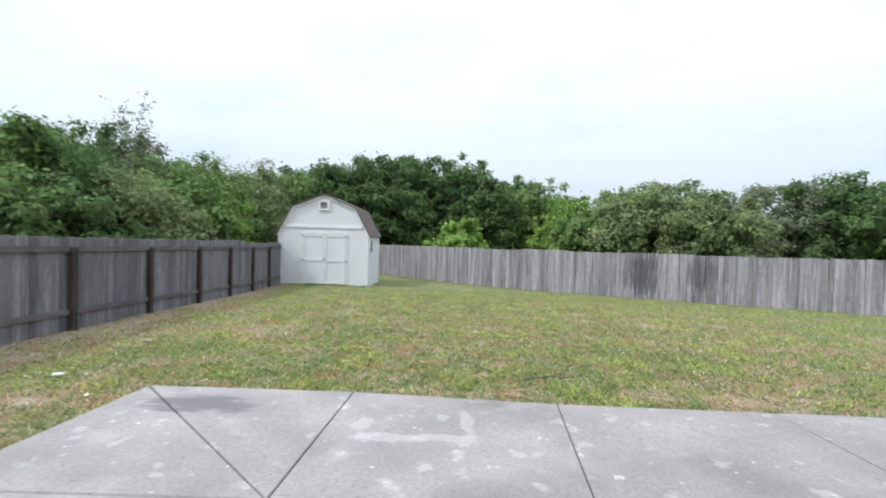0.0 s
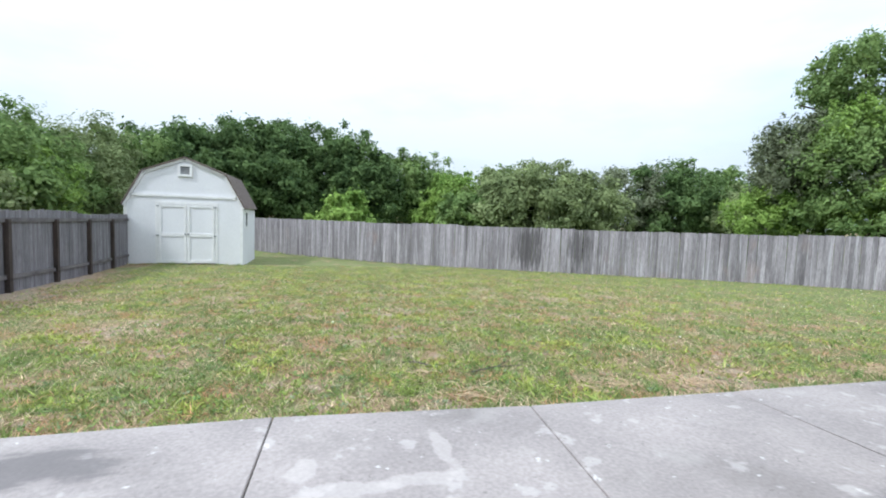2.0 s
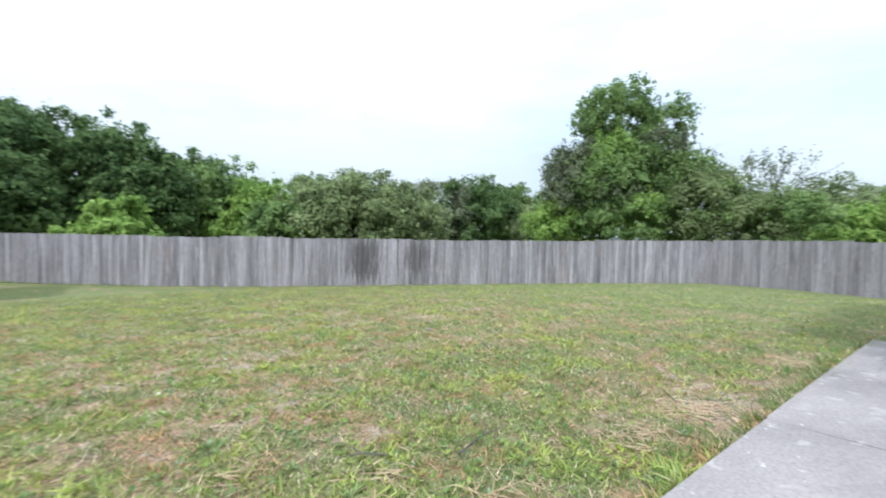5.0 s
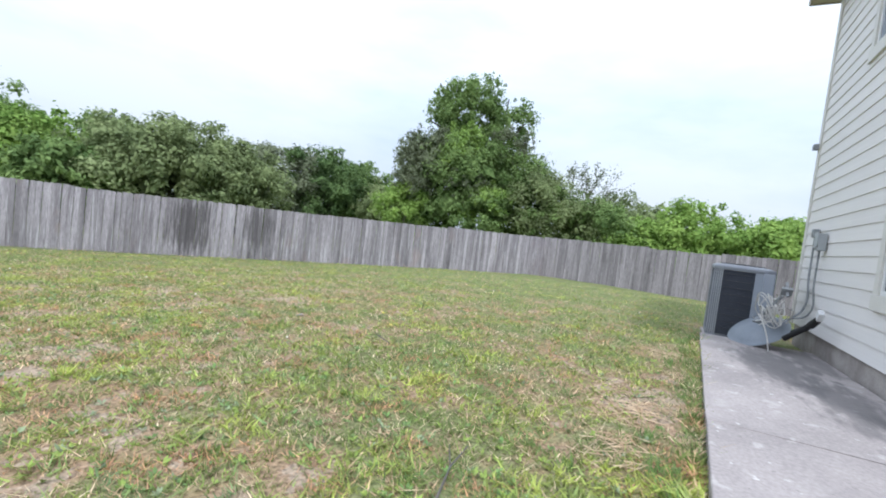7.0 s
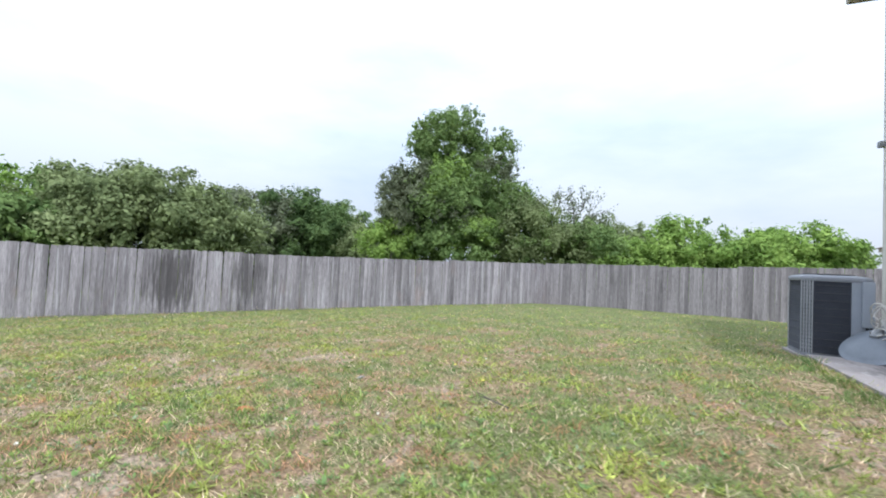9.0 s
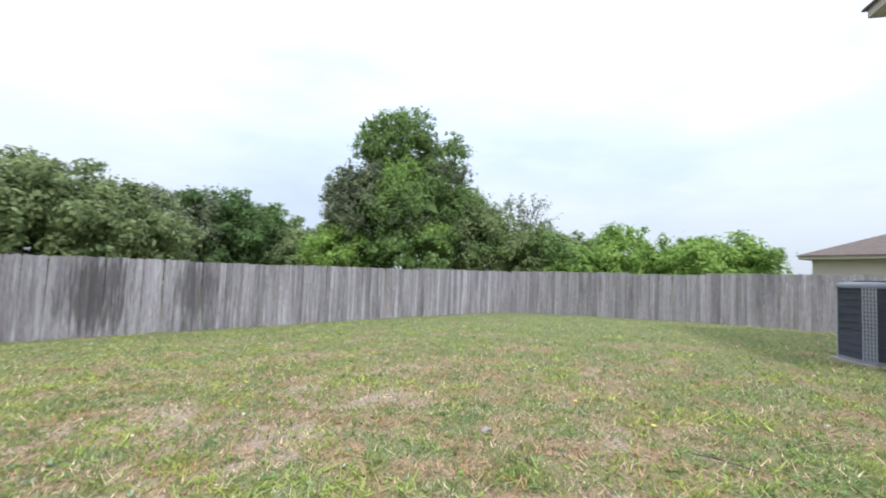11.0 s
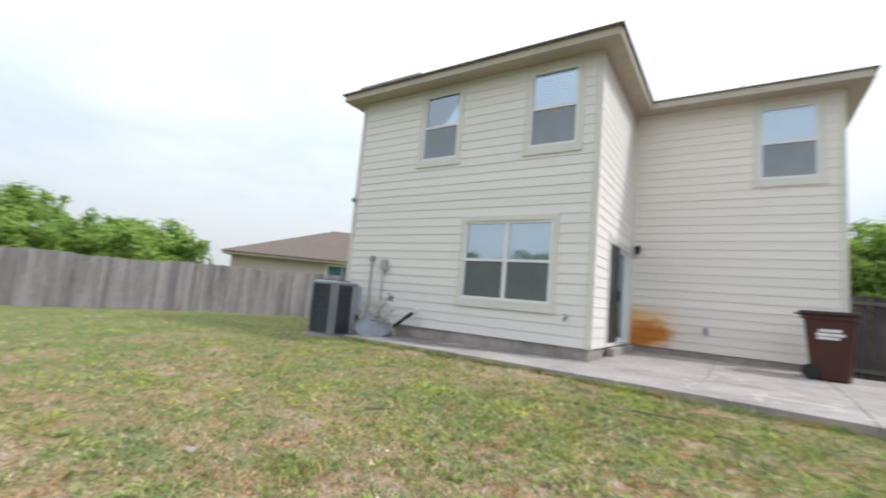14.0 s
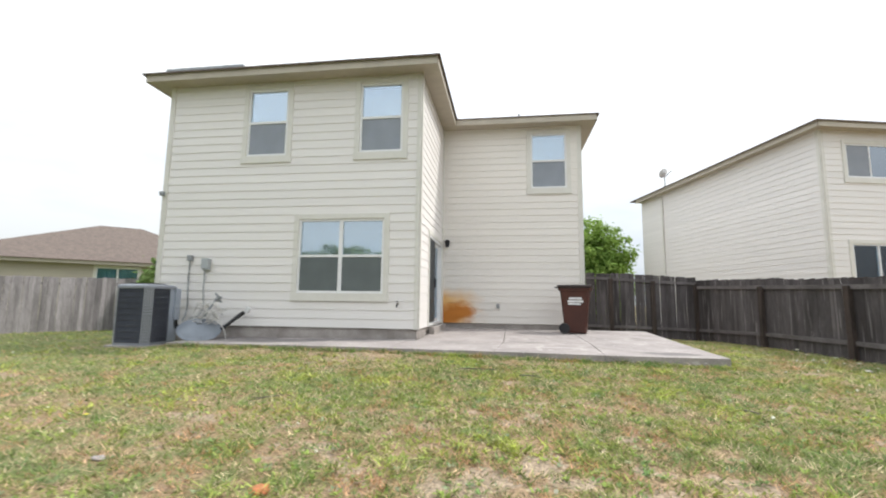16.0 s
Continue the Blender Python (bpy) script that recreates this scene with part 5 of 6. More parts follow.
def leaf_cloud(lobes, count, size, seed, lumps=26):
    """Leaves on the outer side of many round clumps that cover ellipsoid lobes (x, y, z, rx, ry, rz), over a loose filling of larger leaves."""
    r = np.random.RandomState(seed)
    vol = np.array([l[3] * l[5] for l in lobes])
    share = vol / vol.sum()
    centres, radii, away = [], [], []
    for l, s in zip(lobes, share):
        k = max(16, int(3.2 * lumps * len(lobes) * s))
        v = unit(r.normal(size=(k, 3)) + np.array((0, 0, 0.2)))
        sprig = r.uniform(size=k) < 0.45
        depth = np.where(sprig, r.uniform(0.85, 1.16, k), r.uniform(0.55, 0.98, k))[:, None]
        centres.append(np.array(l[:3]) + v * depth * np.array(l[3:]) * 0.92)
        radii.append(np.full(k, (l[3] * l[5]) ** 0.5) * np.where(sprig, r.uniform(0.06, 0.15, k), r.uniform(0.15, 0.31, k)))
        away.append(v)
    centres, radii, away = np.concatenate(centres), np.concatenate(radii), np.concatenate(away)
    prob = radii ** 2 / (radii ** 2).sum()
    which = r.choice(len(centres), count, p=prob)
    v = unit(unit(r.normal(size=(count, 3))) + 0.3 * away[which] + np.array((0, 0, 0.30)))
    ragged = np.array([noise.noise(Vector(p)) for p in (v * 2.1 + centres[which] * 1.7).tolist()])[:, None]
    reach = r.uniform(0.55, 1.08, (count, 1)) ** 0.55 * (1.0 + 0.85 * ragged)
    pos = centres[which] + v * reach * radii[which][:, None] * np.array((1, 1, 0.8))
    stray = r.uniform(size=count) < 0.08
    pos[stray] += r.normal(size=(stray.sum(), 3)) * size * 1.6
    nrm = unit(v * 0.9 + r.normal(size=(count, 3)) * 0.42 + np.array((0, 0, 0.35)))
    quad = leaf_quads(pos, nrm, size * r.uniform(0.55, 1.3, (count, 1)), r)
    fill = np.repeat(np.arange(len(centres)), 12)
    pos = centres[fill] - 0.25 * away[fill] * radii[fill][:, None] + r.normal(size=(len(fill), 3)) * 0.26 * radii[fill][:, None]
    inner = leaf_quads(pos, unit(r.normal(size=(len(fill), 3)) + away[fill]), radii[fill][:, None] * r.uniform(0.3, 0.5, (len(fill), 1)), r)
    return np.concatenate([quad, inner])


def leaf_mesh(quad, mat):
    """One mesh of leaves."""
    k = len(quad) // 4
    me = bpy.data.meshes.new("crown")
    me.vertices.add(len(quad))
    me.vertices.foreach_set("co", quad.astype(np.float32).ravel())
    me.loops.add(len(quad))
    me.loops.foreach_set("vertex_index", np.arange(len(quad), dtype=np.int32))
    me.polygons.add(k)
    me.polygons.foreach_set("loop_start", np.arange(0, k * 4, 4, dtype=np.int32))
    me.update(calc_edges=True)
    me.materials.append(mat)
    return me


def limbs(bm, a, b, r, depth, rg, sides=7):
    """A bent limb that forks."""
    a, b = Vector(a), Vector(b)
    mid = (a + b) / 2 + Vector([rg.uniform(-0.08, 0.08) * (b - a).length for _ in range(3)])
    rod(bm, a, mid, r, r * 0.8, sides)
    rod(bm, mid, b, r * 0.8, r * 0.55, sides)
    if depth:
        for _ in range(3):
            d = (b - a).normalized() + Vector([rg.uniform(-0.75, 0.75) for _ in range(3)])
            s = mid.lerp(b, rg.uniform(0.2, 1.0))
            limbs(bm, s, s + d.normalized() * (b - a).length * rg.uniform(0.55, 0.8), r * 0.45, depth - 1, rg, max(4, sides - 1))


def tree(name, crowns, label, seed=0, trunk_at=None):
    """A tree with a trunk, limbs and one crown of leaves for each (lobes, style, count, size, lumps)."""
    lobes = [l for c in crowns for l in c[0]]
    x, y = trunk_at or (lobes[0][0], lobes[0][1])
    g = float(ground_z(x, y))
    tr = base(name, x, y, g, label, "tree")
    rg = random.Random(seed)
    top = max(l[2] for l in lobes)
    bm = bmesh.new()
    h = max(0.6, (top - g) * 0.55)
    rod(bm, (x, y, g - 0.2), (x + 0.1, y, g + h), 0.035 * (top - g) + 0.05, 0.022 * (top - g) + 0.03)
    for l in lobes[:5]:
        limbs(bm, (x + 0.05, y, g + h * 0.7), (l[0], l[1], l[2] - 0.1 * l[5]), 0.012 * (top - g) + 0.015, 1, rg)
    part("trunk", bm, M_BARK, tr)
    for k, (lob, style, count, size, lumps) in enumerate(crowns):
        adopt(new("crown", leaf_mesh(leaf_cloud(lob, count, size, seed * 7 + k, lumps), LEAF[style])), tr)
    return tr


def twiggy_tree(x, y, top, spread, seed, leaves=700):
    """A nearly bare tree: forked grey branches and few leaves."""
    rg = random.Random(seed)
    g = float(ground_z(x, y))
    t = base("bare_tree", x, y, g, "half-bare grey tree with twisted branches", "tree")
    bm = bmesh.new()
    h = (top - g) * 0.45
    rod(bm, (x, y, g - 0.2), (x, y, g + h), 0.2, 0.13)
    for _ in range(5):
        limbs(bm, (x, y, g + h * 0.9), (x + rg.uniform(-1, 1) * spread, y + rg.uniform(-1, 1) * spread, g + (top - g) * rg.uniform(0.48, 0.62)), 0.075, 3, rg, 5)
    me_ = part("trunk", bm, M_TWIG, t, "forked bare trunk and limbs").data
    twigs = np.array([v.co[:] for v in me_.vertices if v.co.z > g + h * 1.15])
    r_ = np.random.RandomState(seed)
    at_ = twigs[r_.randint(0, len(twigs), leaves)] + r_.normal(size=(leaves, 3)) * 0.11
    adopt(new("crown", leaf_mesh(leaf_quads(at_, unit(r_.normal(size=(leaves, 3)) + np.array((0, 0, 0.6))), 0.08 * r_.uniform(0.6, 1.3, (leaves, 1)), r_), LEAF["grey"])), t)


NAMES = {"oak": "dark green oak tree behind the fence", "mid": "leafy green tree behind the fence", "light": "fresh bright green tree behind the fence",
         "sage": "soft sage-green bushy tree behind the fence", "grey": "grey-green thinly leaved tree behind the fence"}


def grove(rows, seed, size):
    rg = random.Random(seed)
    for k, (x, y, top, r, style) in enumerate(rows):
        low, top = -0.6, top * 1.07 + 0.15
        rz = (top - low) / 2
        lobes = [(x, y, low + rz * 0.98, r, r, rz * 0.92), (x + r * rg.uniform(-0.4, 0.4), y + r * rg.uniform(-0.4, 0.4), low + rz * 0.7, r * 1.1, r * 1.1, rz * 0.75)]
        n = int(10000 + 950 * r * rz)
        tree("tree", [(lobes, style, n, size * rg.uniform(0.9, 1.1), 24)], NAMES[style], seed * 100 + k)


# the woods behind the side fence
grove([
    (-14.6, 9.9, 3.8, 3.0, "mid"), (-18.7, 12.9, 4.8, 4.0, "oak"), (-15.3, 12.0, 4.1, 2.6, "oak"), (-17.9, 16.4, 5.7, 3.2, "oak"),
    (-18.0, 18.9, 5.3, 3.2, "grey"), (-17.1, 20.7, 5.2, 3.0, "sage"), (-16.1, 22.5, 5.4, 3.0, "mid"), (-12.5, 9.2, 2.4, 2.0, "oak"),
    (-12.8, 11.7, 3.2, 2.5, "sage"), (-13.0, 15.3, 3.8, 2.4, "mid"), (-12.2, 15.9, 2.9, 1.8, "light"), (-14.8, 25.4, 5.5, 3.2, "sage"),
], 1, 0.095)
# the woods behind the back fence
grove([
    (-14.2, 30.0, 6.0, 3.0, "mid"), (-13.0, 33.2, 6.7, 4.0, "oak"), (-10.9, 35.8, 7.6, 4.0, "oak"), (-8.4, 37.3, 8.5, 4.5, "oak"), (-5.2, 38.6, 8.4, 4.2, "oak"),
    (-1.8, 38.6, 8.7, 4.5, "oak"), (0.5, 36.5, 7.6, 3.0, "oak"), (-1.5, 25.6, 2.4, 1.6, "light"), (3.0, 38.2, 6.6, 3.5, "mid"),
    (6.7, 38.5, 6.6, 3.2, "mid"), (7.9, 35.1, 5.0, 3.0, "light"), (14.0, 39.3, 6.4, 3.0, "mid"), (6.5, 27.2, 2.9, 2.4, "mid"),
], 2, 0.15)
grove([
    (11.6, 26.4, 5.2, 4.4, "sage"), (9.5, 28.6, 4.6, 3.0, "sage"), (14.5, 25.6, 4.5, 3.2, "sage"), (21.1, 29.4, 5.7, 3.6, "grey"), (23.2, 27.4, 6.2, 3.8, "oak"),
    (30.1, 28.8, 6.1, 4.0, "mid"), (25.5, 21.7, 4.0, 3.0, "sage"), (40.0, 6.2, 5.9, 4.0, "sage"), (32.6, 3.2, 4.3, 3.0, "sage"),
], 3, 0.12)
grove([
    (26.6, 1.1, 4.3, 2.8, "light"), (27.6, 4.0, 3.0, 2.4, "light"), (26.0, -3.9, 3.7, 3.2, "light"), (27.4, -1.9, 3.1, 3.0, "light"),
    (28.1, -3.2, 3.7, 3.0, "light"), (36.6, -9.5, 3.7, 2.5, "mid"), (-6.5, -15.5, 5.0, 2.0, "light"), (-7.2, -21.0, 5.0, 2.0, "light"), (10.2, -5.6, 2.0, 0.9, "mid"),
], 4, 0.11)
tree("big_tree", [
    ([(22.6, 14.2, 4.4, 4.0, 4.0, 3.4), (23.2, 11.4, 4.4, 2.6, 2.6, 2.6), (21.8, 13.2, 1.8, 3.8, 3.8, 2.2)], "mid", 44000, 0.085, 44),
    ([(22.3, 14.8, 8.7, 2.4, 2.4, 2.0), (23.7, 12.4, 8.0, 2.0, 2.0, 1.6), (23.0, 13.6, 10.2, 1.1, 1.1, 1.0), (22.3, 15.6, 10.1, 0.8, 0.8, 0.6), (23.9, 11.4, 9.3, 0.8, 0.8, 0.6), (21.9, 16.7, 8.4, 0.9, 0.9, 0.7)], "mid", 11000, 0.10, 17),
    ([(22.4, 9.9, 3.0, 2.3, 2.3, 2.6), (23.0, 7.6, 2.2, 2.2, 2.2, 2.2)], "sage", 15000, 0.08, 30),
    ([(20.6, 13.9, 5.4, 1.6, 1.6, 2.2), (20.6, 11.9, 2.6, 1.6, 1.6, 1.4)], "light", 8000, 0.08, 22),
    ([(20.3, 15.9, 4.6, 2.2, 2.2, 2.6), (21.6, 17.3, 5.4, 1.7, 1.7, 1.6), (22.0, 11.6, 6.4, 1.6, 1.6, 1.3), (20.2, 13.2, 3.6, 1.5, 1.5, 1.2)], "grey", 16000, 0.08, 34),
], "tall spreading green tree standing behind the fence", 77, (22.8, 13.8))
tree("bush", [([(23.2, 9.0, 2.2, 2.4, 2.4, 2.4), (23.7, 6.6, 1.8, 2.6, 2.6, 2.2)], "mid", 18000, 0.085, 30)], "leafy green bush behind the fence corner", 78)
tree("bush", [([(19.9, 17.0, 1.8, 2.2, 2.2, 2.0)], "light", 9000, 0.08, 30)], "fresh green bush under a tall tree", 79)
twiggy_tree(24.9, 7.9, 7.3, 2.1, 11, 1700)
twiggy_tree(-17.6, 18.2, 7.2, 2.0, 12, 3500)
twiggy_tree(-16.6, 20.4, 7.0, 2.0, 13, 3500)
twiggy_tree(-15.4, 22.3, 6.6, 1.8, 14, 3000)

# ---- grass ----
r = np.random.RandomState(4)
N = 2000000
px = r.uniform(-8.6, 13.0, N)
py = r.uniform(-4.5, 17.0, N)
s_along = np.clip((py - 1.0) / 8.0, 0, 1)
near = np.hypot(px - (-3.2 + 1.6 * s_along), (py - (1.0 + 8.0 * s_along)))
keep = r.uniform(size=N) < np.clip(np.exp(-(near - 1.6) / 4.0), 0.06, 1.0)
keep &= (py > np.where(px < 0.2, 1.50 - 0.042 * px, 1.495 - 0.034 * px)) | (px < -5.0 + 0.06 * (py - 1.7)) | (px > 5.8)
keep &= ~((px > 4.2) & (px < 5.62) & (py < 1.27))
px, py = px[keep], py[keep]
EDGES = (((-4.85, 1.70), (-1.5, 1.545), 3500, 0.05), ((-1.5, 1.545), (0.3, 1.49), 2000, 0.05), ((0.3, 1.49), (4.25, 1.36), 3500, 0.05), ((-4.88, 1.68), (-5.12, -3.1), 5000, -0.05), ((-7.9, 0.5), (-9.75, 17.0), 5000, 0.10),
         ((-5.0, 23.0), (17.0, 7.0), 9000, -0.08), ((17.0, 6.9), (11.8, -4.5), 5000, -0.08), ((-9.6, 16.86), (-5.7, 16.86), 1500, -0.04))
for (ax, ay), (bx, by), many, off in EDGES:
    f, o = r.uniform(size=many), np.abs(r.normal(size=many)) * abs(off)
    dx, dy = bx - ax, by - ay
    ln = math.hypot(dx, dy)
    sgn = 1 if off > 0 else -1
    px = np.concatenate([px, ax + dx * f - dy / ln * o * sgn])
    py = np.concatenate([py, ay + dy * f + dx / ln * o * sgn])
rim = np.arange(len(px)) >= len(px) - 34500


def field(scale, level):
    """Smooth noise at every blade."""
    return np.array([noise.noise(Vector((x * scale, y * scale, level))) for x, y in zip(px, py)])


dry = np.array([dryness(x, y) for x, y in zip(px, py)])
tuft = 0.6 * field(5.5, 20.0) + 0.8 * field(15.0, 25.0)
keep = (r.uniform(size=len(px)) < np.clip(1.05 - 0.85 * dry + 1.35 * tuft, 0.08, 1)) | rim & (tuft > -0.25)
px, py, dry, tuft, rim = px[keep], py[keep], dry[keep], tuft[keep], rim[keep]
fresh, rusty, blue = field(1.6, 31.0), field(2.6, 47.0), field(6.5, 53.0)
k = len(px)
weed = r.uniform(size=k) < np.clip(0.10 + 0.5 * fresh, 0.0, 0.5)
h = r.uniform(0.011, 0.034, k) * (1.0 + 2.4 * np.clip(tuft, 0, 1)) * (1.15 - 0.4 * dry) * np.where(rim, 1.7, 1.0)
w = r.uniform(0.0025, 0.0058, k) * np.where(weed, 2.4, 1.0) * np.where(rim, 1.6, 1.0)
a = r.uniform(0, math.tau, k)
lean = r.normal(size=(k, 2)) * np.where(weed, 1.3, 1.0)[:, None]
pz = ground_z(px, py) + 0.006
root = np.stack([px, py, pz], 1)
side = np.stack([np.cos(a) * w, np.sin(a) * w, np.zeros(k)], 1)
tip = root + np.stack([lean[:, 0] * h, lean[:, 1] * h, h], 1)
co = np.stack([root - side, root + side, tip], 1).reshape(-1, 3)
blades = bpy.data.meshes.new("grass")
blades.vertices.add(k * 3)
blades.vertices.foreach_set("co", co.astype(np.float32).ravel())
blades.loops.add(k * 3)
blades.loops.foreach_set("vertex_index", np.arange(k * 3, dtype=np.int32))
blades.polygons.add(k)
blades.polygons.foreach_set("loop_start", np.arange(0, k * 3, 3, dtype=np.int32))
blades.update(calc_edges=True)


def blend(a_, b_, f):
    f = np.clip(f, 0, 1)[:, None]
    return a_ * (1 - f) + b_ * f


green = blend(np.tile((0.190, 0.250, 0.075), (k, 1)), np.array((0.365, 0.405, 0.095)), 0.35 + 1.5 * fresh)
green = blend(green, np.array((0.160, 0.250, 0.115)), 1.3 * blue)
straw = blend(np.tile((0.60, 0.49, 0.33), (k, 1)), np.array((0.50, 0.29, 0.16)), 0.3 + 1.8 * rusty)
is_straw = (r.uniform(size=k) < 0.27 + 0.42 * dry + 0.45 * np.clip(rusty, 0, 1) - 0.30 * np.clip(tuft, -0.5, 1)) & ~weed
tone = np.where(is_straw[:, None], straw, green) * r.uniform(0.55, 1.55, (k, 1)) * (1.0 + 0.6 * field(17.0, 61.0))[:, None]
at = blades.attributes.new("tone", 'FLOAT_COLOR', 'POINT')
at.data.foreach_set("color", np.repeat(np.concatenate([tone, np.ones((k, 1))], 1), 3, 0).astype(np.float32).ravel())
blades.materials.append(M_BLADE)
tagged(new("grass", blades), "short patchy lawn grass, green with dry straw tufts", "grass", kind="stuff")

# broad-leaved weeds in rosettes, and taller tufts along the edges of the concrete
wr = np.random.RandomState(17)


def tone_mesh(name, co_, tone_, corners):
    """Loose leaves of so many corners each, with a tone a leaf."""
    k_ = len(tone_)
    me = bpy.data.meshes.new(name)
    me.vertices.add(k_ * corners)
    me.vertices.foreach_set("co", co_.astype(np.float32).ravel())
    me.loops.add(k_ * corners)
    me.loops.foreach_set("vertex_index", np.arange(k_ * corners, dtype=np.int32))
    me.polygons.add(k_)
    me.polygons.foreach_set("loop_start", np.arange(0, k_ * corners, corners, dtype=np.int32))
    me.update(calc_edges=True)
    at_ = me.attributes.new("tone", 'FLOAT_COLOR', 'POINT')
    at_.data.foreach_set("color", np.repeat(np.concatenate([tone_, np.ones((k_, 1))], 1), corners, 0).astype(np.float32).ravel())
    me.materials.append(M_BLADE)
    return me


def rosettes(many, leaves):
    """Flat rosettes of short pointed leaves, thick where the lawn is fresh."""
    x, y = wr.uniform(-7.5, 7.0, many * 5), wr.uniform(1.7, 13.0, many * 5)
    sa = np.clip((y - 1.0) / 8.0, 0, 1)
    off = np.hypot(x - (-3.2 + 1.6 * sa), y - (1.0 + 8.0 * sa))
    want = wr.uniform(size=len(x)) < np.exp(-np.maximum(off - 1.5, 0) / 2.6)
    want &= np.array([noise.noise(Vector((a_ * 1.1, b_ * 1.1, 71.0))) for a_, b_ in zip(x, y)]) > wr.uniform(-0.45, 0.35, len(x))
    want &= y > np.where(x < 0.2, 1.55 - 0.042 * x, 1.54 - 0.034 * x)
    x, y = x[want][:many], y[want][:many]
    n_ = len(x)
    ci = np.repeat(np.arange(n_), leaves)
    a_ = wr.uniform(0, math.tau, len(ci))
    reach = (wr.uniform(0.5, 1.15, n_) * 0.034)[ci] * wr.uniform(0.6, 1.1, len(ci))
    up = wr.uniform(0.15, 0.9, len(ci)) * reach
    root_ = np.stack([x[ci], y[ci], ground_z(x[ci], y[ci]) + 0.012], 1) + np.stack([np.cos(a_), np.sin(a_), np.zeros(len(ci))], 1) * (reach * 0.15)[:, None]
    d_ = np.stack([np.cos(a_) * reach, np.sin(a_) * reach, up], 1)
    s_ = np.stack([-np.sin(a_), np.cos(a_), np.zeros(len(ci))], 1) * (reach * 0.24)[:, None]
    co_ = np.stack([root_, root_ + d_ * 0.55 + s_, root_ + d_, root_ + d_ * 0.55 - s_], 1).reshape(-1, 3)
    kind_ = wr.uniform(size=n_)
    col = np.where((kind_ < 0.55)[:, None], (0.27, 0.36, 0.085), np.where((kind_ < 0.85)[:, None], (0.19, 0.30, 0.10), (0.28, 0.34, 0.20)))
    return tone_mesh("broadleaf_weeds", co_, col[ci] * wr.uniform(0.6, 1.4, (len(ci), 1)), 4)


tagged(new("broadleaf_weeds", rosettes(5200, 9)), "small green broad-leaved weeds scattered through the lawn", "weeds", kind="stuff")


def edge_tufts():
    """Taller grass in tufts beside the concrete and out on the lawn."""
    spots = [(-4.7 + 9.0 * wr.uniform(), None) for _ in range(46)] + [(wr.uniform(-6.5, 3.5), wr.uniform(2.2, 9.5)) for _ in range(90)]
    co_, col = [], []
    for x, y in spots:
        if y is None:
            y = (1.53 - 0.042 * x if x < 0.2 else 1.52 - 0.034 * x) + abs(wr.normal()) * 0.12
            tall = wr.uniform(0.05, 0.11)
        else:
            tall = wr.uniform(0.03, 0.06)
        n_ = wr.randint(22, 48)
        p_ = np.array((x, y, float(ground_z(x, y)) + 0.005)) + wr.normal(size=(n_, 3)) * np.array((0.045, 0.035, 0))
        a_ = wr.uniform(0, math.tau, n_)
        w_ = np.stack([np.cos(a_), np.sin(a_), np.zeros(n_)], 1) * wr.uniform(0.0025, 0.005, (n_, 1))
        tip_ = p_ + np.concatenate([wr.normal(size=(n_, 2)) * 0.45, np.ones((n_, 1))], 1) * (tall * wr.uniform(0.5, 1.2, (n_, 1)))
        co_.append(np.stack([p_ - w_, p_ + w_, tip_], 1).reshape(-1, 3))
        col.append(np.array((0.17, 0.27, 0.085)) * wr.uniform(0.6, 1.5, (n_, 1)))
    return tone_mesh("tall_grass", np.concatenate(co_), np.concatenate(col), 3)


tagged(new("tall_grass", edge_tufts()), "taller green grass tufts beside the concrete and on the lawn", "grass", kind="stuff")

# little heaps of dry cut straw beside the concrete
M_STRAW = material("dry_straw", (0.58, 0.45, 0.30), (0.38, 0.26, 0.16), 0.8, 9, bump=0.2, depth=0)
rg = random.Random(33)
for x, y, wide, many in ((0.2, 1.86, 0.26, 70), (-0.56, 1.97, 0.20, 45), (-1.75, 2.05, 0.24, 60), (-2.54, 3.2, 0.16, 40), (-2.04, 2.6, 0.2, 30), (2.3, 1.72, 0.24, 45)):
    bm = bmesh.new()
    for _ in range(many):
        c = Vector((x + rg.gauss(0, wide * 0.6), y + rg.gauss(0, wide * 0.4), 0))
        if c.y < 1.56 - 0.038 * c.x:
            continue
        c.z = float(ground_z(c.x, c.y)) + rg.uniform(0.018, 0.045)
        a = rg.uniform(0, math.tau)
        d = Vector((math.cos(a), math.sin(a), rg.uniform(-0.18, 0.18))) * rg.uniform(0.04, 0.11)
        rod(bm, c - d, c + d, 0.0028, 0.0018, 3)
    tagged(part("dry_straw", bm, M_STRAW), "thin heap of dry tan straw lying on the lawn", "straw", kind="stuff")

# a small mound of orange soil
bm = bmesh.new()
bmesh.ops.create_icosphere(bm, subdivisions=4, radius=1.0)
for v in bm.verts:
    rough_ = 1.0 + 0.22 * noise.noise(v.co * 4) + 0.10 * noise.noise(v.co * 11)
    v.co = Vector((-0.35 + v.co.x * 0.055 * rough_, 6.12 + v.co.y * 0.07 * rough_, float(ground_z(-0.35, 6.12)) + 0.008 + v.co.z * 0.022 * rough_))
tagged(part("soil_mound", bm, material("orange_soil", (0.48, 0.18, 0.075), (0.36, 0.15, 0.07), 0.95, 30, fine=160, bump=0.3, depth=0.004), smooth=True), "small mound of loose orange soil on the lawn", "soil")

# single flowers
M_YELLOW = material("yellow_petals", (0.82, 0.76, 0.16), (0.78, 0.68, 0.10), 0.7, depth=0)
M_STEM = material("flower_stem", (0.16, 0.25, 0.07), rough=0.7, depth=0)


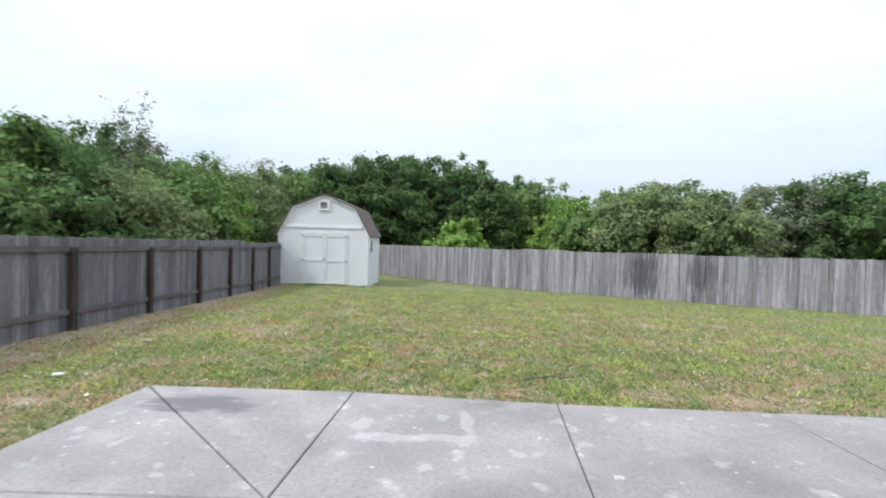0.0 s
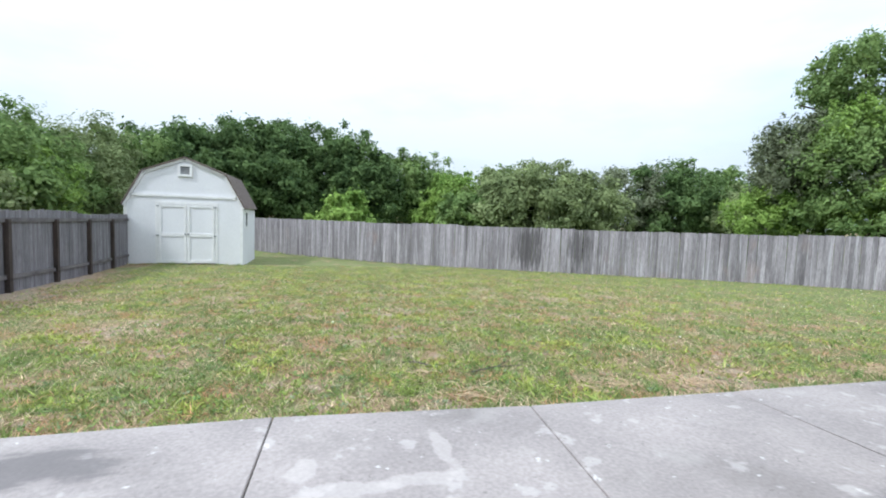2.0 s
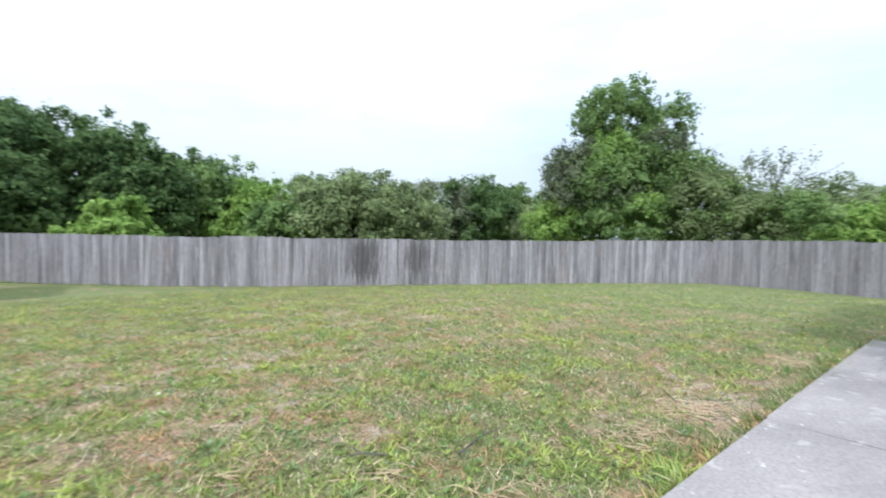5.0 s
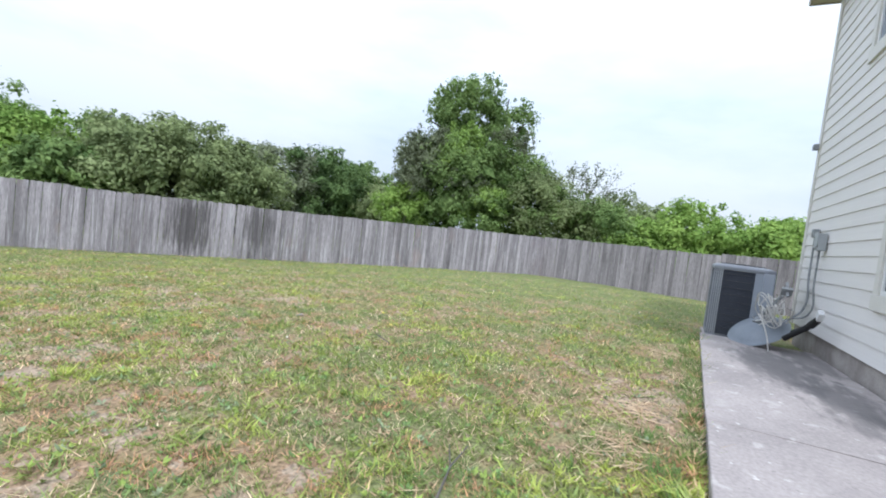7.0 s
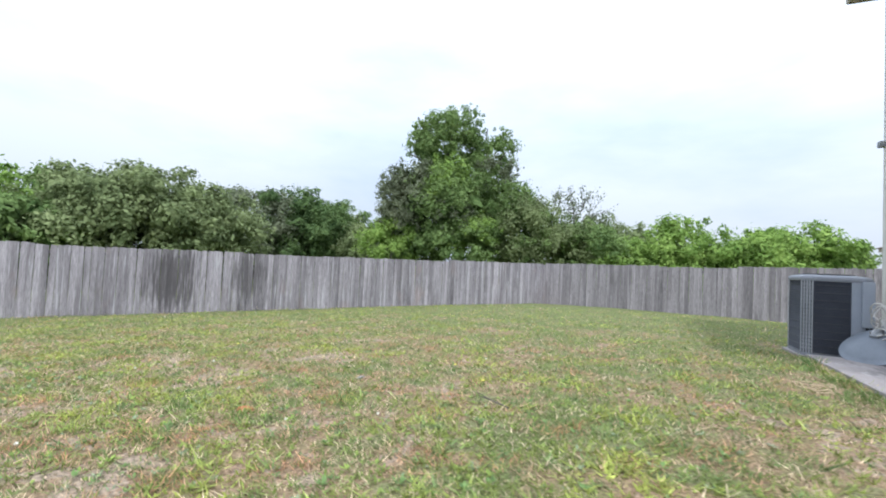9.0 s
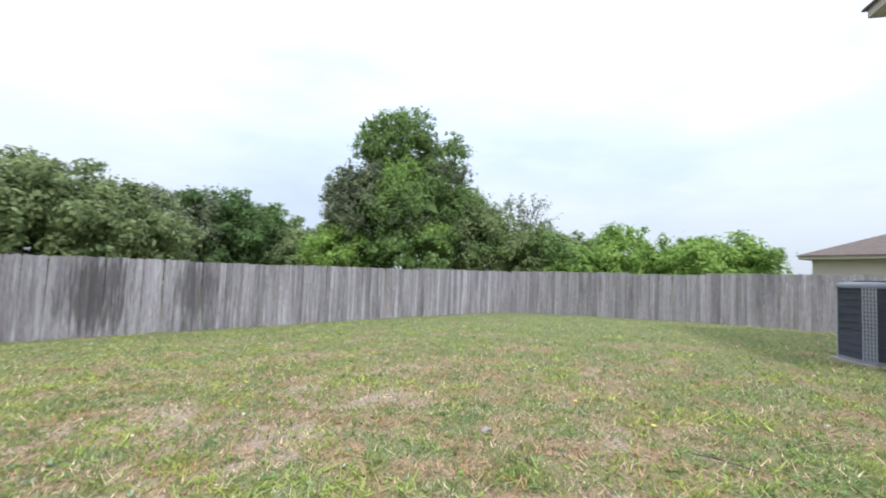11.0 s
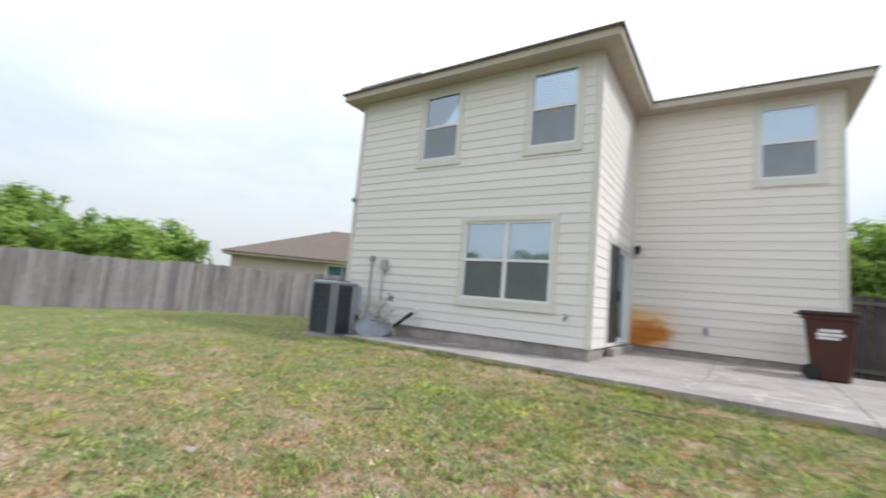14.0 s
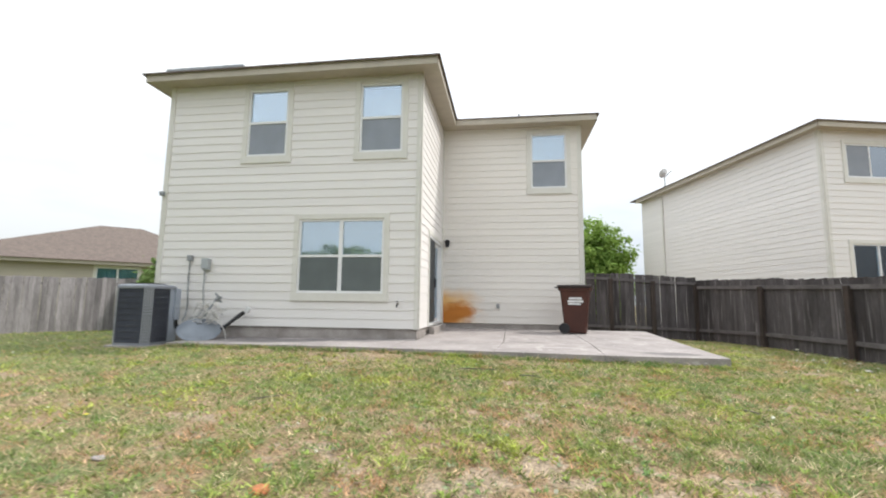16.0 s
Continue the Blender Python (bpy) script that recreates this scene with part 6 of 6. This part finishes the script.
def flower(x, y, tall, size, mat, label):
    z = float(ground_z(x, y))
    f = base("flower", x, y, z, label, "flower", "flowers on the lawn")
    part("stem", rod(bmesh.new(), (x, y, z - 0.01), (x + 0.006, y, z + tall), 0.0025, sides=5), M_STEM, f)
    bm_ = bmesh.new()
    for i in range(11):
        a_ = math.tau * i / 11
        c_ = Vector((x + 0.006, y, z + tall))
        o_ = Vector((math.cos(a_), math.sin(a_), 0.25))
        t_ = Vector((-math.sin(a_), math.cos(a_), 0)) * size * 0.28
        extrude(bm_, [c_, c_ + o_ * size * 0.6 + t_, c_ + o_ * size, c_ + o_ * size * 0.6 - t_], (0, 0, 0.004))
    part("petals", bm_, mat, f)


for x, y in ((1.15, 4.68), (1.73, 5.21), (1.81, 8.69), (4.47, 2.04)):
    flower(x, y, 0.05, 0.019, M_YELLOW, "yellow dandelion flower in the lawn")
for x, y in ((-7.21, -0.88), (-7.16, -0.82), (-6.99, 0.44), (-6.75, 0.15), (-6.87, 1.09), (-6.55, 0.85), (-6.35, 0.95), (-6.4, 1.9)):
    flower(x, y, 0.11, 0.032, M_PETAL, "pale yellow flower on a thin stem near the fence")
# pale flat pieces lying near the fence
for x, y, turn in ((-6.30, 2.45, 15),):
    bm = box(bmesh.new(), (-0.05, -0.03, -0.01), (0.05, 0.03, 0.014), 0.005, Matrix.Translation((x, y, float(ground_z(x, y)) + 0.02)) @ Matrix.Rotation(radians(turn), 4, 'Z') @ Matrix.Rotation(radians(6), 4, 'X'))
    tagged(part("broken_tile", bm, M_LABEL), "white flat broken piece lying near the fence", "debris")

# fallen twigs on the lawn
rg = random.Random(21)
for x, y, turn, size in ((-1.3, 2.6, 10, 0.55), (-2.0, 2.9, 150, 0.3), (0.6, 4.4, 60, 0.35), (-3.9, 4.1, 100, 0.25)):
    z = float(ground_z(x, y)) + 0.03
    d = Vector((math.cos(radians(turn)), math.sin(radians(turn)), 0)) * size / 2
    bm = bmesh.new()
    c = Vector((x, y, z))
    bend = c + Vector((0, 0.02, 0.012))
    rod(bm, c - d, bend, 0.006, 0.005, 6)
    rod(bm, bend, c + d, 0.005, 0.003, 6)
    rod(bm, bend, bend + d * 0.5 + Vector((0.03, 0.07, 0.02)), 0.004, 0.002, 5)
    tagged(part("twig", bm, M_TWIG), "thin dry grey twig lying on the lawn", "twig", "twigs on the lawn")
# pale flat scraps on the lawn
for x, y, size in ((-6.6, 4.2, 0.16), (0.9, 5.9, 0.10), (-2.2, 9.8, 0.09), (-6.9, 1.2, 0.12)):
    bm = bmesh.new()
    bmesh.ops.create_icosphere(bm, subdivisions=2, radius=size / 2, matrix=Matrix.Translation((x, y, float(ground_z(x, y)) + 0.02)) @ Matrix.Diagonal((1.0, 0.7, 0.28, 1)))
    for v in bm.verts:
        v.co += Vector((noise.noise(v.co * 18), noise.noise(v.co * 18 + Vector((5, 0, 0))), noise.noise(v.co * 18 + Vector((0, 7, 0))))) * 0.016
    tagged(part("stone", bm, M_CONCRETE), "pale flat stone half sunk in the lawn", "stone", "stones on the lawn")

# fallen pale petals and scraps on the lawn
bm = bmesh.new()
rg = random.Random(8)
for _ in range(110):
    x, y = rg.uniform(-8, 14), rg.uniform(2.2, 15)
    if rg.random() < 0.18:
        x, y = rg.uniform(-7.5, -5.4), rg.uniform(-2, 3)
    z = float(ground_z(x, y)) + 0.035
    s = rg.uniform(0.008, 0.018)
    a = rg.uniform(0, math.tau)
    bmesh.ops.create_cone(bm, cap_ends=True, segments=6, radius1=s, radius2=s * 0.6, depth=0.012, matrix=Matrix.Translation((x, y, z)) @ Matrix.Rotation(a, 4, 'X'))
tagged(part("fallen_petals", bm, M_PETAL), "scattered pale yellow petals lying on the lawn", "petals", kind="stuff")
